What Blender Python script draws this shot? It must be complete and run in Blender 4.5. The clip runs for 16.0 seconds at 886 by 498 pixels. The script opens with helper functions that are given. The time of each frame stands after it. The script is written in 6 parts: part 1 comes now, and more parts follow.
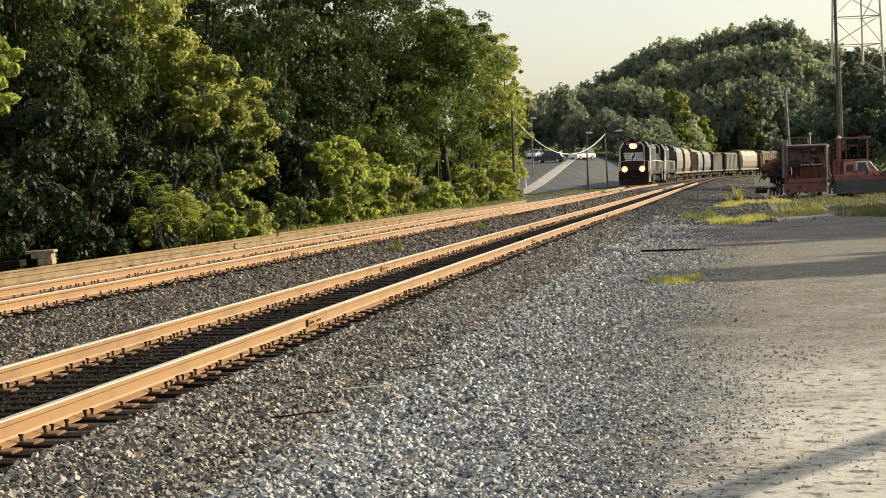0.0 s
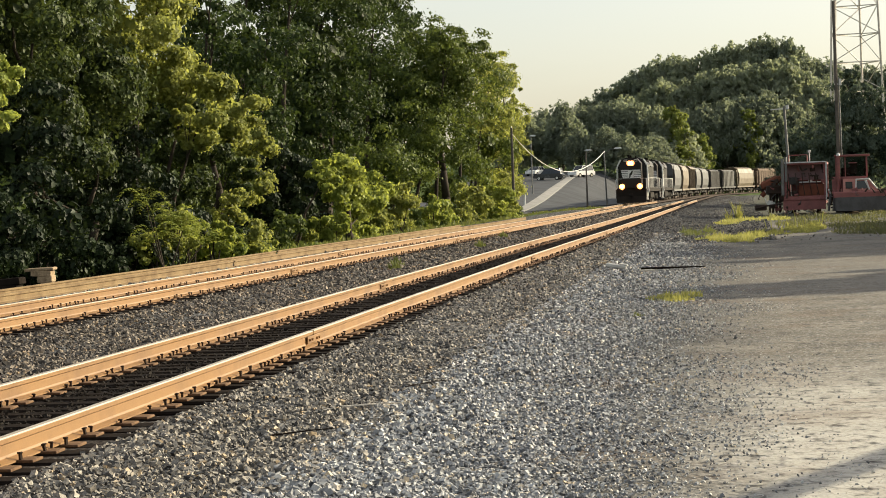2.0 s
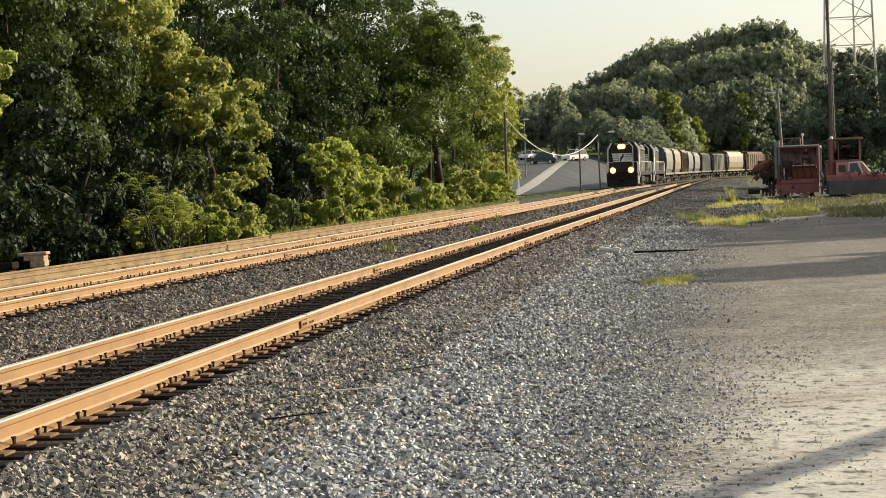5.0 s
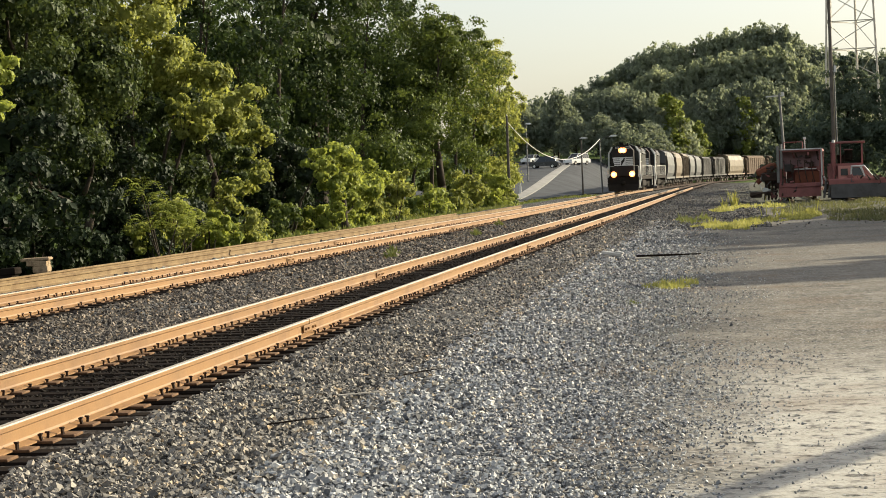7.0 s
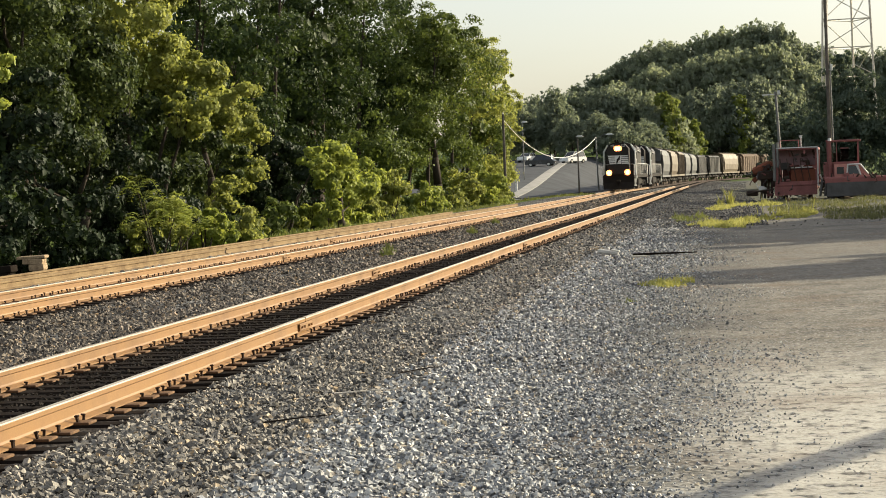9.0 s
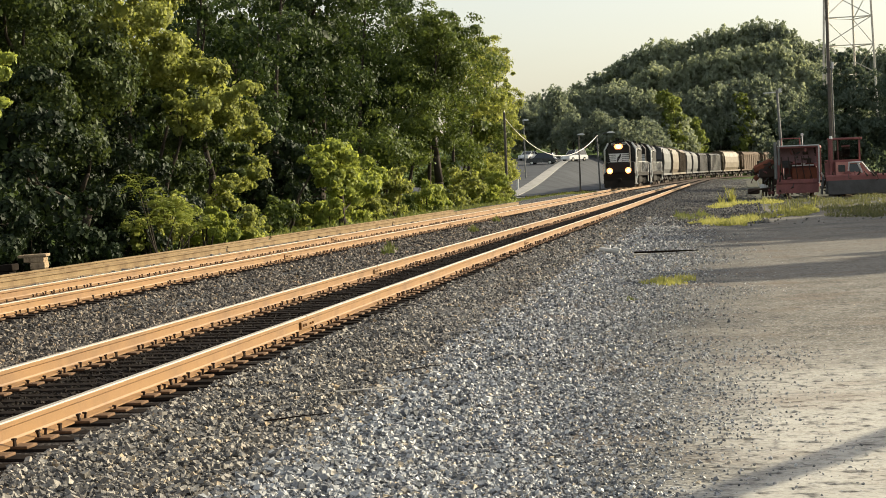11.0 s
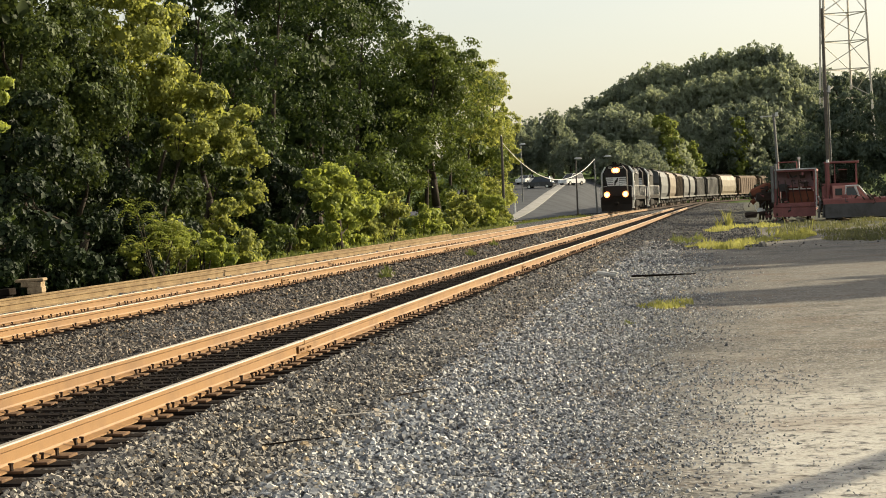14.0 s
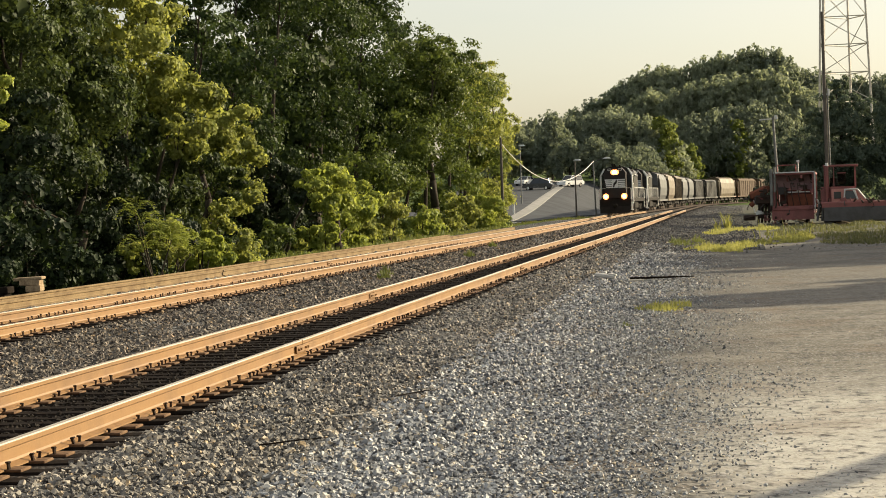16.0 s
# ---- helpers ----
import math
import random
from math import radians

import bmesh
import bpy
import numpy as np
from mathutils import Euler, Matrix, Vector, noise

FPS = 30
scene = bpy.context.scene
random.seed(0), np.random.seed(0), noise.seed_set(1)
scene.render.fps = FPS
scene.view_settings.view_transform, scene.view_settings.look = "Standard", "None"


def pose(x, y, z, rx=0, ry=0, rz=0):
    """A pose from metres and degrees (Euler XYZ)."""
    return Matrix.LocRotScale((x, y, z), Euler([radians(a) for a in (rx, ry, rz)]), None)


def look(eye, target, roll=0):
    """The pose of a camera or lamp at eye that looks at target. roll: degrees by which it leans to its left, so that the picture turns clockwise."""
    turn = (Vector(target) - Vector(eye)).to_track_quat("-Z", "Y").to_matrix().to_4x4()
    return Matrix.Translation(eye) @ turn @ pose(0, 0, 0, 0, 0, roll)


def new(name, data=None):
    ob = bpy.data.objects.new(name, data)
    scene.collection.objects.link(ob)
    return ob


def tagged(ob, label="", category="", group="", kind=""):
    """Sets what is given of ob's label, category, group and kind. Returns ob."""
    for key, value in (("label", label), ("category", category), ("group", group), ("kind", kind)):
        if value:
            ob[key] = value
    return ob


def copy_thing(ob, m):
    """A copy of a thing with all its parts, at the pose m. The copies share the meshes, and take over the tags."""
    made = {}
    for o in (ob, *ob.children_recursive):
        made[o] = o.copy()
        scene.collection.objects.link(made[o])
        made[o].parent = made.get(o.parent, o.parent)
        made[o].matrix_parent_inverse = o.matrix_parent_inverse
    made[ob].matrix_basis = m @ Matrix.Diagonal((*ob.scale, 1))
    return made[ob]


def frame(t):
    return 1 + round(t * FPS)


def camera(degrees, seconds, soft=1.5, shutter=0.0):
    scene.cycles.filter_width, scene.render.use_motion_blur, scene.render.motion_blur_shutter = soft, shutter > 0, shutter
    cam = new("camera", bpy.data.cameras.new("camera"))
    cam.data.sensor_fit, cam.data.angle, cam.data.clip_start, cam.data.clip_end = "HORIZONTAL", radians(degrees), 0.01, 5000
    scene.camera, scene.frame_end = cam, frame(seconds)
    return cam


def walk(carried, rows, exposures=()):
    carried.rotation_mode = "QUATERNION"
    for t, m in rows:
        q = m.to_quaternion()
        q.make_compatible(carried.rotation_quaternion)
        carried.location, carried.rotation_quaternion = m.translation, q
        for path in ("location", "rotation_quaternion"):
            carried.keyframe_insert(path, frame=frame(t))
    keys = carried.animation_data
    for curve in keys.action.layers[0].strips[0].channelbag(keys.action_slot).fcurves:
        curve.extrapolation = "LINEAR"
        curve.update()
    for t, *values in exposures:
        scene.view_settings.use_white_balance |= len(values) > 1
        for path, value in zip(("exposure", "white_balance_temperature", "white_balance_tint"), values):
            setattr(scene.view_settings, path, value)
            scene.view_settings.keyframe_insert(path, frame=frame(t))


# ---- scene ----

# camera: held in the hand, standing still beside the yard; y runs along the railway, x across it
cam = camera(27.12, 16.0, soft=0.95)
walk(cam, [
    (0, pose(0, 0, 1.96, 87.764, 1.998, 9.016)),
    (0.5, pose(0, 0, 1.96, 87.850, 2.025, 9.104)),
    (1, pose(0, 0, 1.96, 88.024, 1.999, 9.081)),
    (1.5, pose(0, 0, 1.96, 88.202, 2.017, 9.027)),
    (2, pose(0, 0, 1.96, 88.307, 2.017, 8.998)),
    (2.5, pose(0, 0, 1.96, 88.305, 2.017, 8.975)),
    (3, pose(0, 0, 1.96, 88.177, 1.999, 8.930)),
    (3.5, pose(0, 0, 1.96, 87.993, 1.981, 8.880)),
    (4, pose(0, 0, 1.96, 87.813, 2.008, 8.813)),
    (6.5, pose(0, 0, 1.96, 87.802, 2.217, 8.853)),
    (7, pose(0, 0, 1.96, 87.939, 2.232, 8.858)),
    (7.5, pose(0, 0, 1.96, 88.027, 2.224, 8.822)),
    (8, pose(0, 0, 1.96, 88.072, 2.201, 8.769)),
    (8.5, pose(0, 0, 1.96, 88.020, 2.190, 8.737)),
    (9, pose(0, 0, 1.96, 87.879, 2.207, 8.741)),
    (11.5, pose(0, 0, 1.96, 87.824, 2.243, 8.783)),
    (12, pose(0, 0, 1.96, 87.975, 2.231, 8.779)),
    (12.5, pose(0, 0, 1.96, 88.152, 2.230, 8.773)),
    (13, pose(0, 0, 1.96, 88.289, 2.233, 8.740)),
    (13.5, pose(0, 0, 1.96, 88.441, 2.303, 8.716)),
    (14, pose(0, 0, 1.96, 88.567, 2.306, 8.695)),
    (14.5, pose(0, 0, 1.96, 88.676, 2.243, 8.699)),
    (15, pose(0, 0, 1.96, 88.738, 2.106, 8.660)),
    (15.5, pose(0, 0, 1.96, 88.697, 2.011, 8.649)),
    (16, pose(0, 0, 1.96, 88.595, 1.956, 8.659)),
], exposures=[(0.0, 0.88, 6100, 8), (4.0, 0.88, 6060, 8), (7.5, 0.92, 5960, 8), (9.0, 0.91, 5980, 8), (12.5, 0.91, 6060, 8), (16.0, 0.82, 6380, 8)])

# ---- light: low evening sun ahead and to one side, thin bright sky ----
SUN_AZ, SUN_EL = radians(54), radians(20.5)
sun_dir = Vector((math.sin(SUN_AZ) * math.cos(SUN_EL), math.cos(SUN_AZ) * math.cos(SUN_EL), math.sin(SUN_EL)))
world = bpy.data.worlds.new("evening_sky")
scene.world = world
world.use_nodes = True
wn, wl = world.node_tree.nodes, world.node_tree.links
sky = wn.new("ShaderNodeTexSky")
sky.sky_type, sky.sun_disc = "NISHITA", False
sky.sun_elevation, sky.sun_rotation = SUN_EL, SUN_AZ
sky.air_density, sky.dust_density, sky.ozone_density = 1.0, 2.8, 0.8
wn["Background"].inputs["Strength"].default_value = 0.098
# a thin veil of high cloud evens the sky out
veil_at = wn.new("ShaderNodeMapping")
veil_at.inputs["Scale"].default_value = (1.0, 1.0, 5.0)
wl.new(wn.new("ShaderNodeTexCoord").outputs["Generated"], veil_at.inputs["Vector"])
veil_noise = wn.new("ShaderNodeTexNoise")
veil_noise.inputs["Scale"].default_value, veil_noise.inputs["Detail"].default_value = 2.2, 5.0
wl.new(veil_at.outputs["Vector"], veil_noise.inputs["Vector"])
veil_amount = wn.new("ShaderNodeMapRange")
veil_amount.inputs["From Min"].default_value, veil_amount.inputs["From Max"].default_value = 0.35, 0.65
veil_amount.inputs["To Min"].default_value, veil_amount.inputs["To Max"].default_value = 0.30, 0.55
wl.new(veil_noise.outputs["Fac"], veil_amount.inputs["Value"])
veil = wn.new("ShaderNodeMix")
veil.data_type = "RGBA"
veil.inputs["B"].default_value = (5.9, 5.3, 4.2, 1)
wl.new(veil_amount.outputs["Result"], veil.inputs["Factor"])
wl.new(sky.outputs["Color"], veil.inputs["A"])
wl.new(veil.outputs["Result"], wn["Background"].inputs["Color"])
sun = new("sun", bpy.data.lights.new("sun", "SUN"))
sun.data.energy, sun.data.angle, sun.data.color = 5.0, radians(0.6), (1.0, 0.845, 0.58)
sun.matrix_world = look(sun_dir * 100, (0, 0, 0))

# ---- materials ----
def material(name, rough=0.7, metal=0.0):
    m = bpy.data.materials.new(name)
    m.use_nodes = True
    b = m.node_tree.nodes["Principled BSDF"]
    b.inputs["Roughness"].default_value, b.inputs["Metallic"].default_value = rough, metal
    return m, m.node_tree.nodes, m.node_tree.links, b


def noise_node(n, l, scale, detail=4.0, coord=None, rough=0.6):
    t = n.new("ShaderNodeTexNoise")
    t.inputs["Scale"].default_value, t.inputs["Detail"].default_value, t.inputs["Roughness"].default_value = scale, detail, rough
    if coord is not None:
        l.new(coord, t.inputs["Vector"])
    return t.outputs["Fac"]


def ramp(n, l, fac, stops):
    r = n.new("ShaderNodeValToRGB")
    e = r.color_ramp.elements
    while len(e) < len(stops):
        e.new(0.5)
    for el, (p, c) in zip(e, stops):
        el.position, el.color = p, (*c, 1)
    l.new(fac, r.inputs["Fac"])
    return r.outputs["Color"]


def mix(n, l, fac, a, b, mode="MIX"):
    x = n.new("ShaderNodeMix")
    x.data_type, x.blend_type = "RGBA", mode
    for sock, v in ((x.inputs["Factor"], fac), (x.inputs["A"], a), (x.inputs["B"], b)):
        if isinstance(v, bpy.types.NodeSocket):
            l.new(v, sock)
        elif isinstance(v, (int, float)):
            sock.default_value = v
        else:
            sock.default_value = (*v, 1)
    return x.outputs["Result"]


def calc(n, l, op, a, b=0.0, c=0.0):
    x = n.new("ShaderNodeMath")
    x.operation = op
    for sock, v in zip(x.inputs, (a, b, c)):
        if isinstance(v, bpy.types.NodeSocket):
            l.new(v, sock)
        else:
            sock.default_value = v
    return x.outputs["Value"]


def step(n, l, v, lo, hi):
    x = n.new("ShaderNodeMapRange")
    x.interpolation_type = "SMOOTHSTEP"
    l.new(v, x.inputs["Value"])
    x.inputs["From Min"].default_value, x.inputs["From Max"].default_value = lo, hi
    return x.outputs["Result"]


def bump(n, l, b, height, strength, dist):
    x = n.new("ShaderNodeBump")
    x.inputs["Strength"].default_value, x.inputs["Distance"].default_value = strength, dist
    l.new(height, x.inputs["Height"])
    l.new(x.outputs["Normal"], b.inputs["Normal"])


def worn(name, color, dark, rough=0.6, metal=0.0, scale=2.0, grain=40.0, amount=0.6, relief=0.002):
    """Paint, metal or wood with stains at two scales and fine relief."""
    m, n, l, b = material(name, rough, metal)
    co = n.new("ShaderNodeTexCoord").outputs["Object"]
    f1, f2 = noise_node(n, l, scale, 5, co), noise_node(n, l, grain, 3, co)
    c = mix(n, l, step(n, l, f1, 0.38, 0.72), color, dark)
    c = mix(n, l, amount * 0.5, c, ramp(n, l, f2, [(0.3, tuple(v * 0.55 for v in dark)), (0.7, color)]))
    l.new(c, b.inputs["Base Color"])
    r = n.new("ShaderNodeMapRange")
    l.new(f1, r.inputs["Value"])
    r.inputs["To Min"].default_value, r.inputs["To Max"].default_value = max(0.05, rough - 0.15), min(1.0, rough + 0.2)
    l.new(r.outputs["Result"], b.inputs["Roughness"])
    b.inputs["Specular IOR Level"].default_value = 0.15 if rough > 0.69 else 0.5
    bump(n, l, b, f2, 0.5, relief)
    return m


def foliage(name, dark, light, glow=0.5, scale=0.9):
    """Leaves: green that differs from leaf to leaf and from bough to bough; light passes through."""
    m, n, l, b = material(name, 0.55)
    geo = n.new("ShaderNodeNewGeometry")
    f = noise_node(n, l, scale, 3, geo.outputs["Position"])
    rnd = calc(n, l, "POWER", geo.outputs["Random Per Island"], 1.7)
    c = mix(n, l, calc(n, l, "ADD", calc(n, l, "MULTIPLY", rnd, 0.55), calc(n, l, "MULTIPLY", step(n, l, f, 0.3, 0.7), 0.45)), dark, light)
    l.new(c, b.inputs["Base Color"])
    b.inputs["Specular IOR Level"].default_value = 0.14
    tr = n.new("ShaderNodeBsdfTranslucent")
    l.new(mix(n, l, 0.5, c, (light[0] * 1.4, light[1] * 1.35, light[2] * 0.8)), tr.inputs["Color"])
    ms = n.new("ShaderNodeMixShader")
    ms.inputs["Fac"].default_value = glow
    l.new(b.outputs["BSDF"], ms.inputs[1])
    l.new(tr.outputs["BSDF"], ms.inputs[2])
    l.new(ms.outputs["Shader"], n["Material Output"].inputs["Surface"])
    return m


def lamp_glow(name, color, strength):
    m, n, l, b = material(name, 0.3)
    b.inputs["Base Color"].default_value = (*color, 1)
    b.inputs["Emission Color"].default_value, b.inputs["Emission Strength"].default_value = (*color, 1), strength
    return m


# ---- mesh helpers ----
class Shape:
    """Collects boxes, tubes and prisms into one mesh."""
    def __init__(self):
        self.v, self.f = [], []

    def add(self, verts, faces):
        o = len(self.v)
        self.v += [tuple(p) for p in verts]
        self.f += [tuple(i + o for i in f) for f in faces]
        return self

    def box(self, c, s, turn=None, top=(1, 1), ch=0.0):
        x, y, z = (k / 2 for k in s)
        if ch <= 0:
            p = [Vector((sx * x * (top[0] if sz > 0 else 1), sy * y * (top[1] if sz > 0 else 1), sz * z)) for sz in (-1, 1) for sx, sy in ((-1, -1), (1, -1), (1, 1), (-1, 1))]
            f = [(3, 2, 1, 0), (4, 5, 6, 7), (0, 1, 5, 4), (1, 2, 6, 5), (2, 3, 7, 6), (3, 0, 4, 7)]
        else:
            p, f = [], []
            for zz, k in ((-z, ch), (-z + ch, 0), (z - ch, 0), (z, ch)):
                g = (top if zz > 0 else (1, 1))
                a, b2 = x * g[0] - k, y * g[1] - k
                e = ch * 0.7
                p += [Vector(q) for q in ((-a + e, -b2, zz), (a - e, -b2, zz), (a, -b2 + e, zz), (a, b2 - e, zz), (a - e, b2, zz), (-a + e, b2, zz), (-a, b2 - e, zz), (-a, -b2 + e, zz))]
            f.append(tuple(range(7, -1, -1)))
            f.append(tuple(range(24, 32)))
            for r in range(3):
                for i in range(8):
                    j = (i + 1) % 8
                    f.append((r * 8 + i, r * 8 + j, r * 8 + 8 + j, r * 8 + 8 + i))
        if turn is not None:
            p = [turn @ q for q in p]
        c = Vector(c)
        return self.add([q + c for q in p], f)

    def tube(self, a, b, r0, r1=None, n=10, caps=True):
        r1 = r0 if r1 is None else r1
        a, b = Vector(a), Vector(b)
        q = (b - a).to_track_quat("Z", "Y")
        p = [q @ Vector((math.cos(2 * math.pi * i / n) * r, math.sin(2 * math.pi * i / n) * r, 0)) + o for o, r in ((a, r0), (b, r1)) for i in range(n)]
        f = [(i, (i + 1) % n, n + (i + 1) % n, n + i) for i in range(n)]
        if caps:
            f += [tuple(range(n - 1, -1, -1)), tuple(range(n, 2 * n))]
        return self.add(p, f)

    def path(self, pts, r, n=6):
        for a, b in zip(pts, pts[1:]):
            self.tube(a, b, r, r, n)
        return self

    def prism(self, poly, axis, lo, hi):
        """poly: points in the plane across axis ('x': (y, z), 'y': (x, z), 'z': (x, y)), swept from lo to hi."""
        def at(p, w):
            return {"x": (w, p[0], p[1]), "y": (p[0], w, p[1]), "z": (p[0], p[1], w)}[axis]
        k = len(poly)
        p = [at(q, w) for w in (lo, hi) for q in poly]
        f = [tuple(range(k)), tuple(range(2 * k - 1, k - 1, -1))] + [(i, k + i, k + (i + 1) % k, (i + 1) % k) for i in range(k)]
        return self.add(p, f)

    def mesh(self, name, mat=None, smooth=False, fix=True):
        me = bpy.data.meshes.new(name)
        me.from_pydata(self.v, [], self.f)
        if fix:
            bm = bmesh.new()
            bm.from_mesh(me)
            bmesh.ops.recalc_face_normals(bm, faces=bm.faces)
            bm.to_mesh(me)
            bm.free()
        if mat:
            me.materials.append(mat)
        if smooth:
            for q in me.polygons:
                q.use_smooth = True
        return me


def thing(name, m=None, label="", category="", group="", kind=""):
    ob = new(name)
    ob.empty_display_size = 0.2
    if m is not None:
        ob.matrix_basis = m
    return tagged(ob, label, category, group, kind)


def part(name, shape, mat, parent, label="", m=None, smooth=False):
    me = shape.mesh(name, mat, smooth) if isinstance(shape, Shape) else shape
    ob = new(name, me)
    ob.parent = parent
    if m is not None:
        ob.matrix_basis = m
    return tagged(ob, label)


def whole(name, shape, mat, label="", category="", group="", kind="", m=None, smooth=False):
    me = shape.mesh(name, mat, smooth) if isinstance(shape, Shape) else shape
    ob = new(name, me)
    if m is not None:
        ob.matrix_basis = m
    return tagged(ob, label, category, group, kind)


# ---- plan of the railway: two tracks, straight, then a curve that tightens ----
HEAD, RAIL_H, GAUGE = 0.40, 0.18, 1.505


def bend(y):
    q = min(107.0, max(0.0, y - 95.0))
    return 1.58e-4 * q * q + 0.0338 * max(0.0, y - 202.0) + 1.7e-3 * max(0.0, y - 288.0) ** 2


def glide(y, stops):
    """A smooth line through a few (y, x) stops."""
    ys, xs = [p[0] for p in stops], [p[1] for p in stops]
    if y <= ys[0] or y >= ys[-1]:
        i = 0 if y <= ys[0] else len(ys) - 2
        return xs[i if y <= ys[0] else -1] + (y - (ys[0] if i == 0 and y <= ys[0] else ys[-1])) * (xs[i + 1] - xs[i]) / (ys[i + 1] - ys[i])
    i = max(k for k in range(len(ys) - 1) if ys[k] <= y)
    slope = lambda k: (xs[min(k + 1, len(xs) - 1)] - xs[max(k - 1, 0)]) / (ys[min(k + 1, len(ys) - 1)] - ys[max(k - 1, 0)])
    h = ys[i + 1] - ys[i]
    u = (y - ys[i]) / h
    return ((1 + 2 * u) * (1 - u) ** 2 * xs[i] + u * (1 - u) ** 2 * h * slope(i) + u * u * (3 - 2 * u) * xs[i + 1] + u * u * (u - 1) * h * slope(i + 1))


def near_x(y):
    return glide(y, ((0, -5.78), (45, -5.74), (80, -5.46), (110, -5.32), (150, -5.18), (200, -4.92))) if y < 200 else -4.92 + bend(y) - bend(200) - 0.022 * (y - 200)


def main_x(y):
    return glide(y, ((0, -11.3), (25, -11.22), (40, -11.04), (60, -10.82), (85, -10.55), (110, -10.27), (135, -10.16), (160, -10.17), (180, -10.10), (205, -11.2 + bend(205)))) if y < 205 else -11.2 + bend(y)


def on(line, y, off=0.0):
    """A point off metres to the side of a track's centre, and the track's heading (radians, clockwise from y)."""
    phi = math.atan((line(y + 0.5) - line(y - 0.5)))
    return line(y) + off * math.cos(phi), y - off * math.sin(phi), phi


def hill(x, y):
    """Rising land: the car park's slope past the crossing, and the wooded hill behind the train."""
    s = lambda a, lo, hi: (lambda k: k * k * (3 - 2 * k))(min(1, max(0, (a - lo) / (hi - lo))))
    left = s(main_x(y) - 7 - x, 0, 10) * max(0.0, y - 186) * 0.042
    back = s(y - 3.0 * abs(min(0, x - 20)) * 0.2, 330, 460) * 12 * s(x, -60, 40)
    return min(left, 11) + back


def ground_z(x, y):
    d1, d2 = x - near_x(y), x - main_x(y)
    z = 0.0
    if d1 > 1.45:
        z = 0.17 * max(0.0, 1 - (d1 - 1.45) / 2.6)
    elif d2 < -1.7:
        z = 0.15 - 0.02 * min(1, (-d2 - 1.7) / 3) - 0.40 * min(1, max(0, (-d2 - 4.7) / 5))
    else:
        z = 0.18 - 0.08 * max(0, 1 - abs((x - (near_x(y) + main_x(y)) / 2)) / 0.9)
    # stones heaped unevenly over the ends of the ties
    if 0.95 < d1 < 2.1:
        z += 0.045 * max(0.0, 1 - abs(d1 - 1.6) / 0.5) * max(0.0, 0.45 + noise.noise(Vector((x * 2.0, y * 1.4, 2.0))))
    # uneven, rutted gravel between the tracks and the machines
    if y > 50 and d1 > 2.0 and x < 60:
        k = min(1, (y - 50) / 25) * min(1, (d1 - 2) / 1.5)
        z += k * (0.16 * max(0.0, noise.noise(Vector((x * 0.45, y * 0.11, 4.0)))) + 0.07 * noise.noise(Vector((x * 1.1, y * 0.3, 9.0))))
    if y > 300:
        z *= max(0, 1 - (y - 300) / 60)
    return z + hill(x, y)

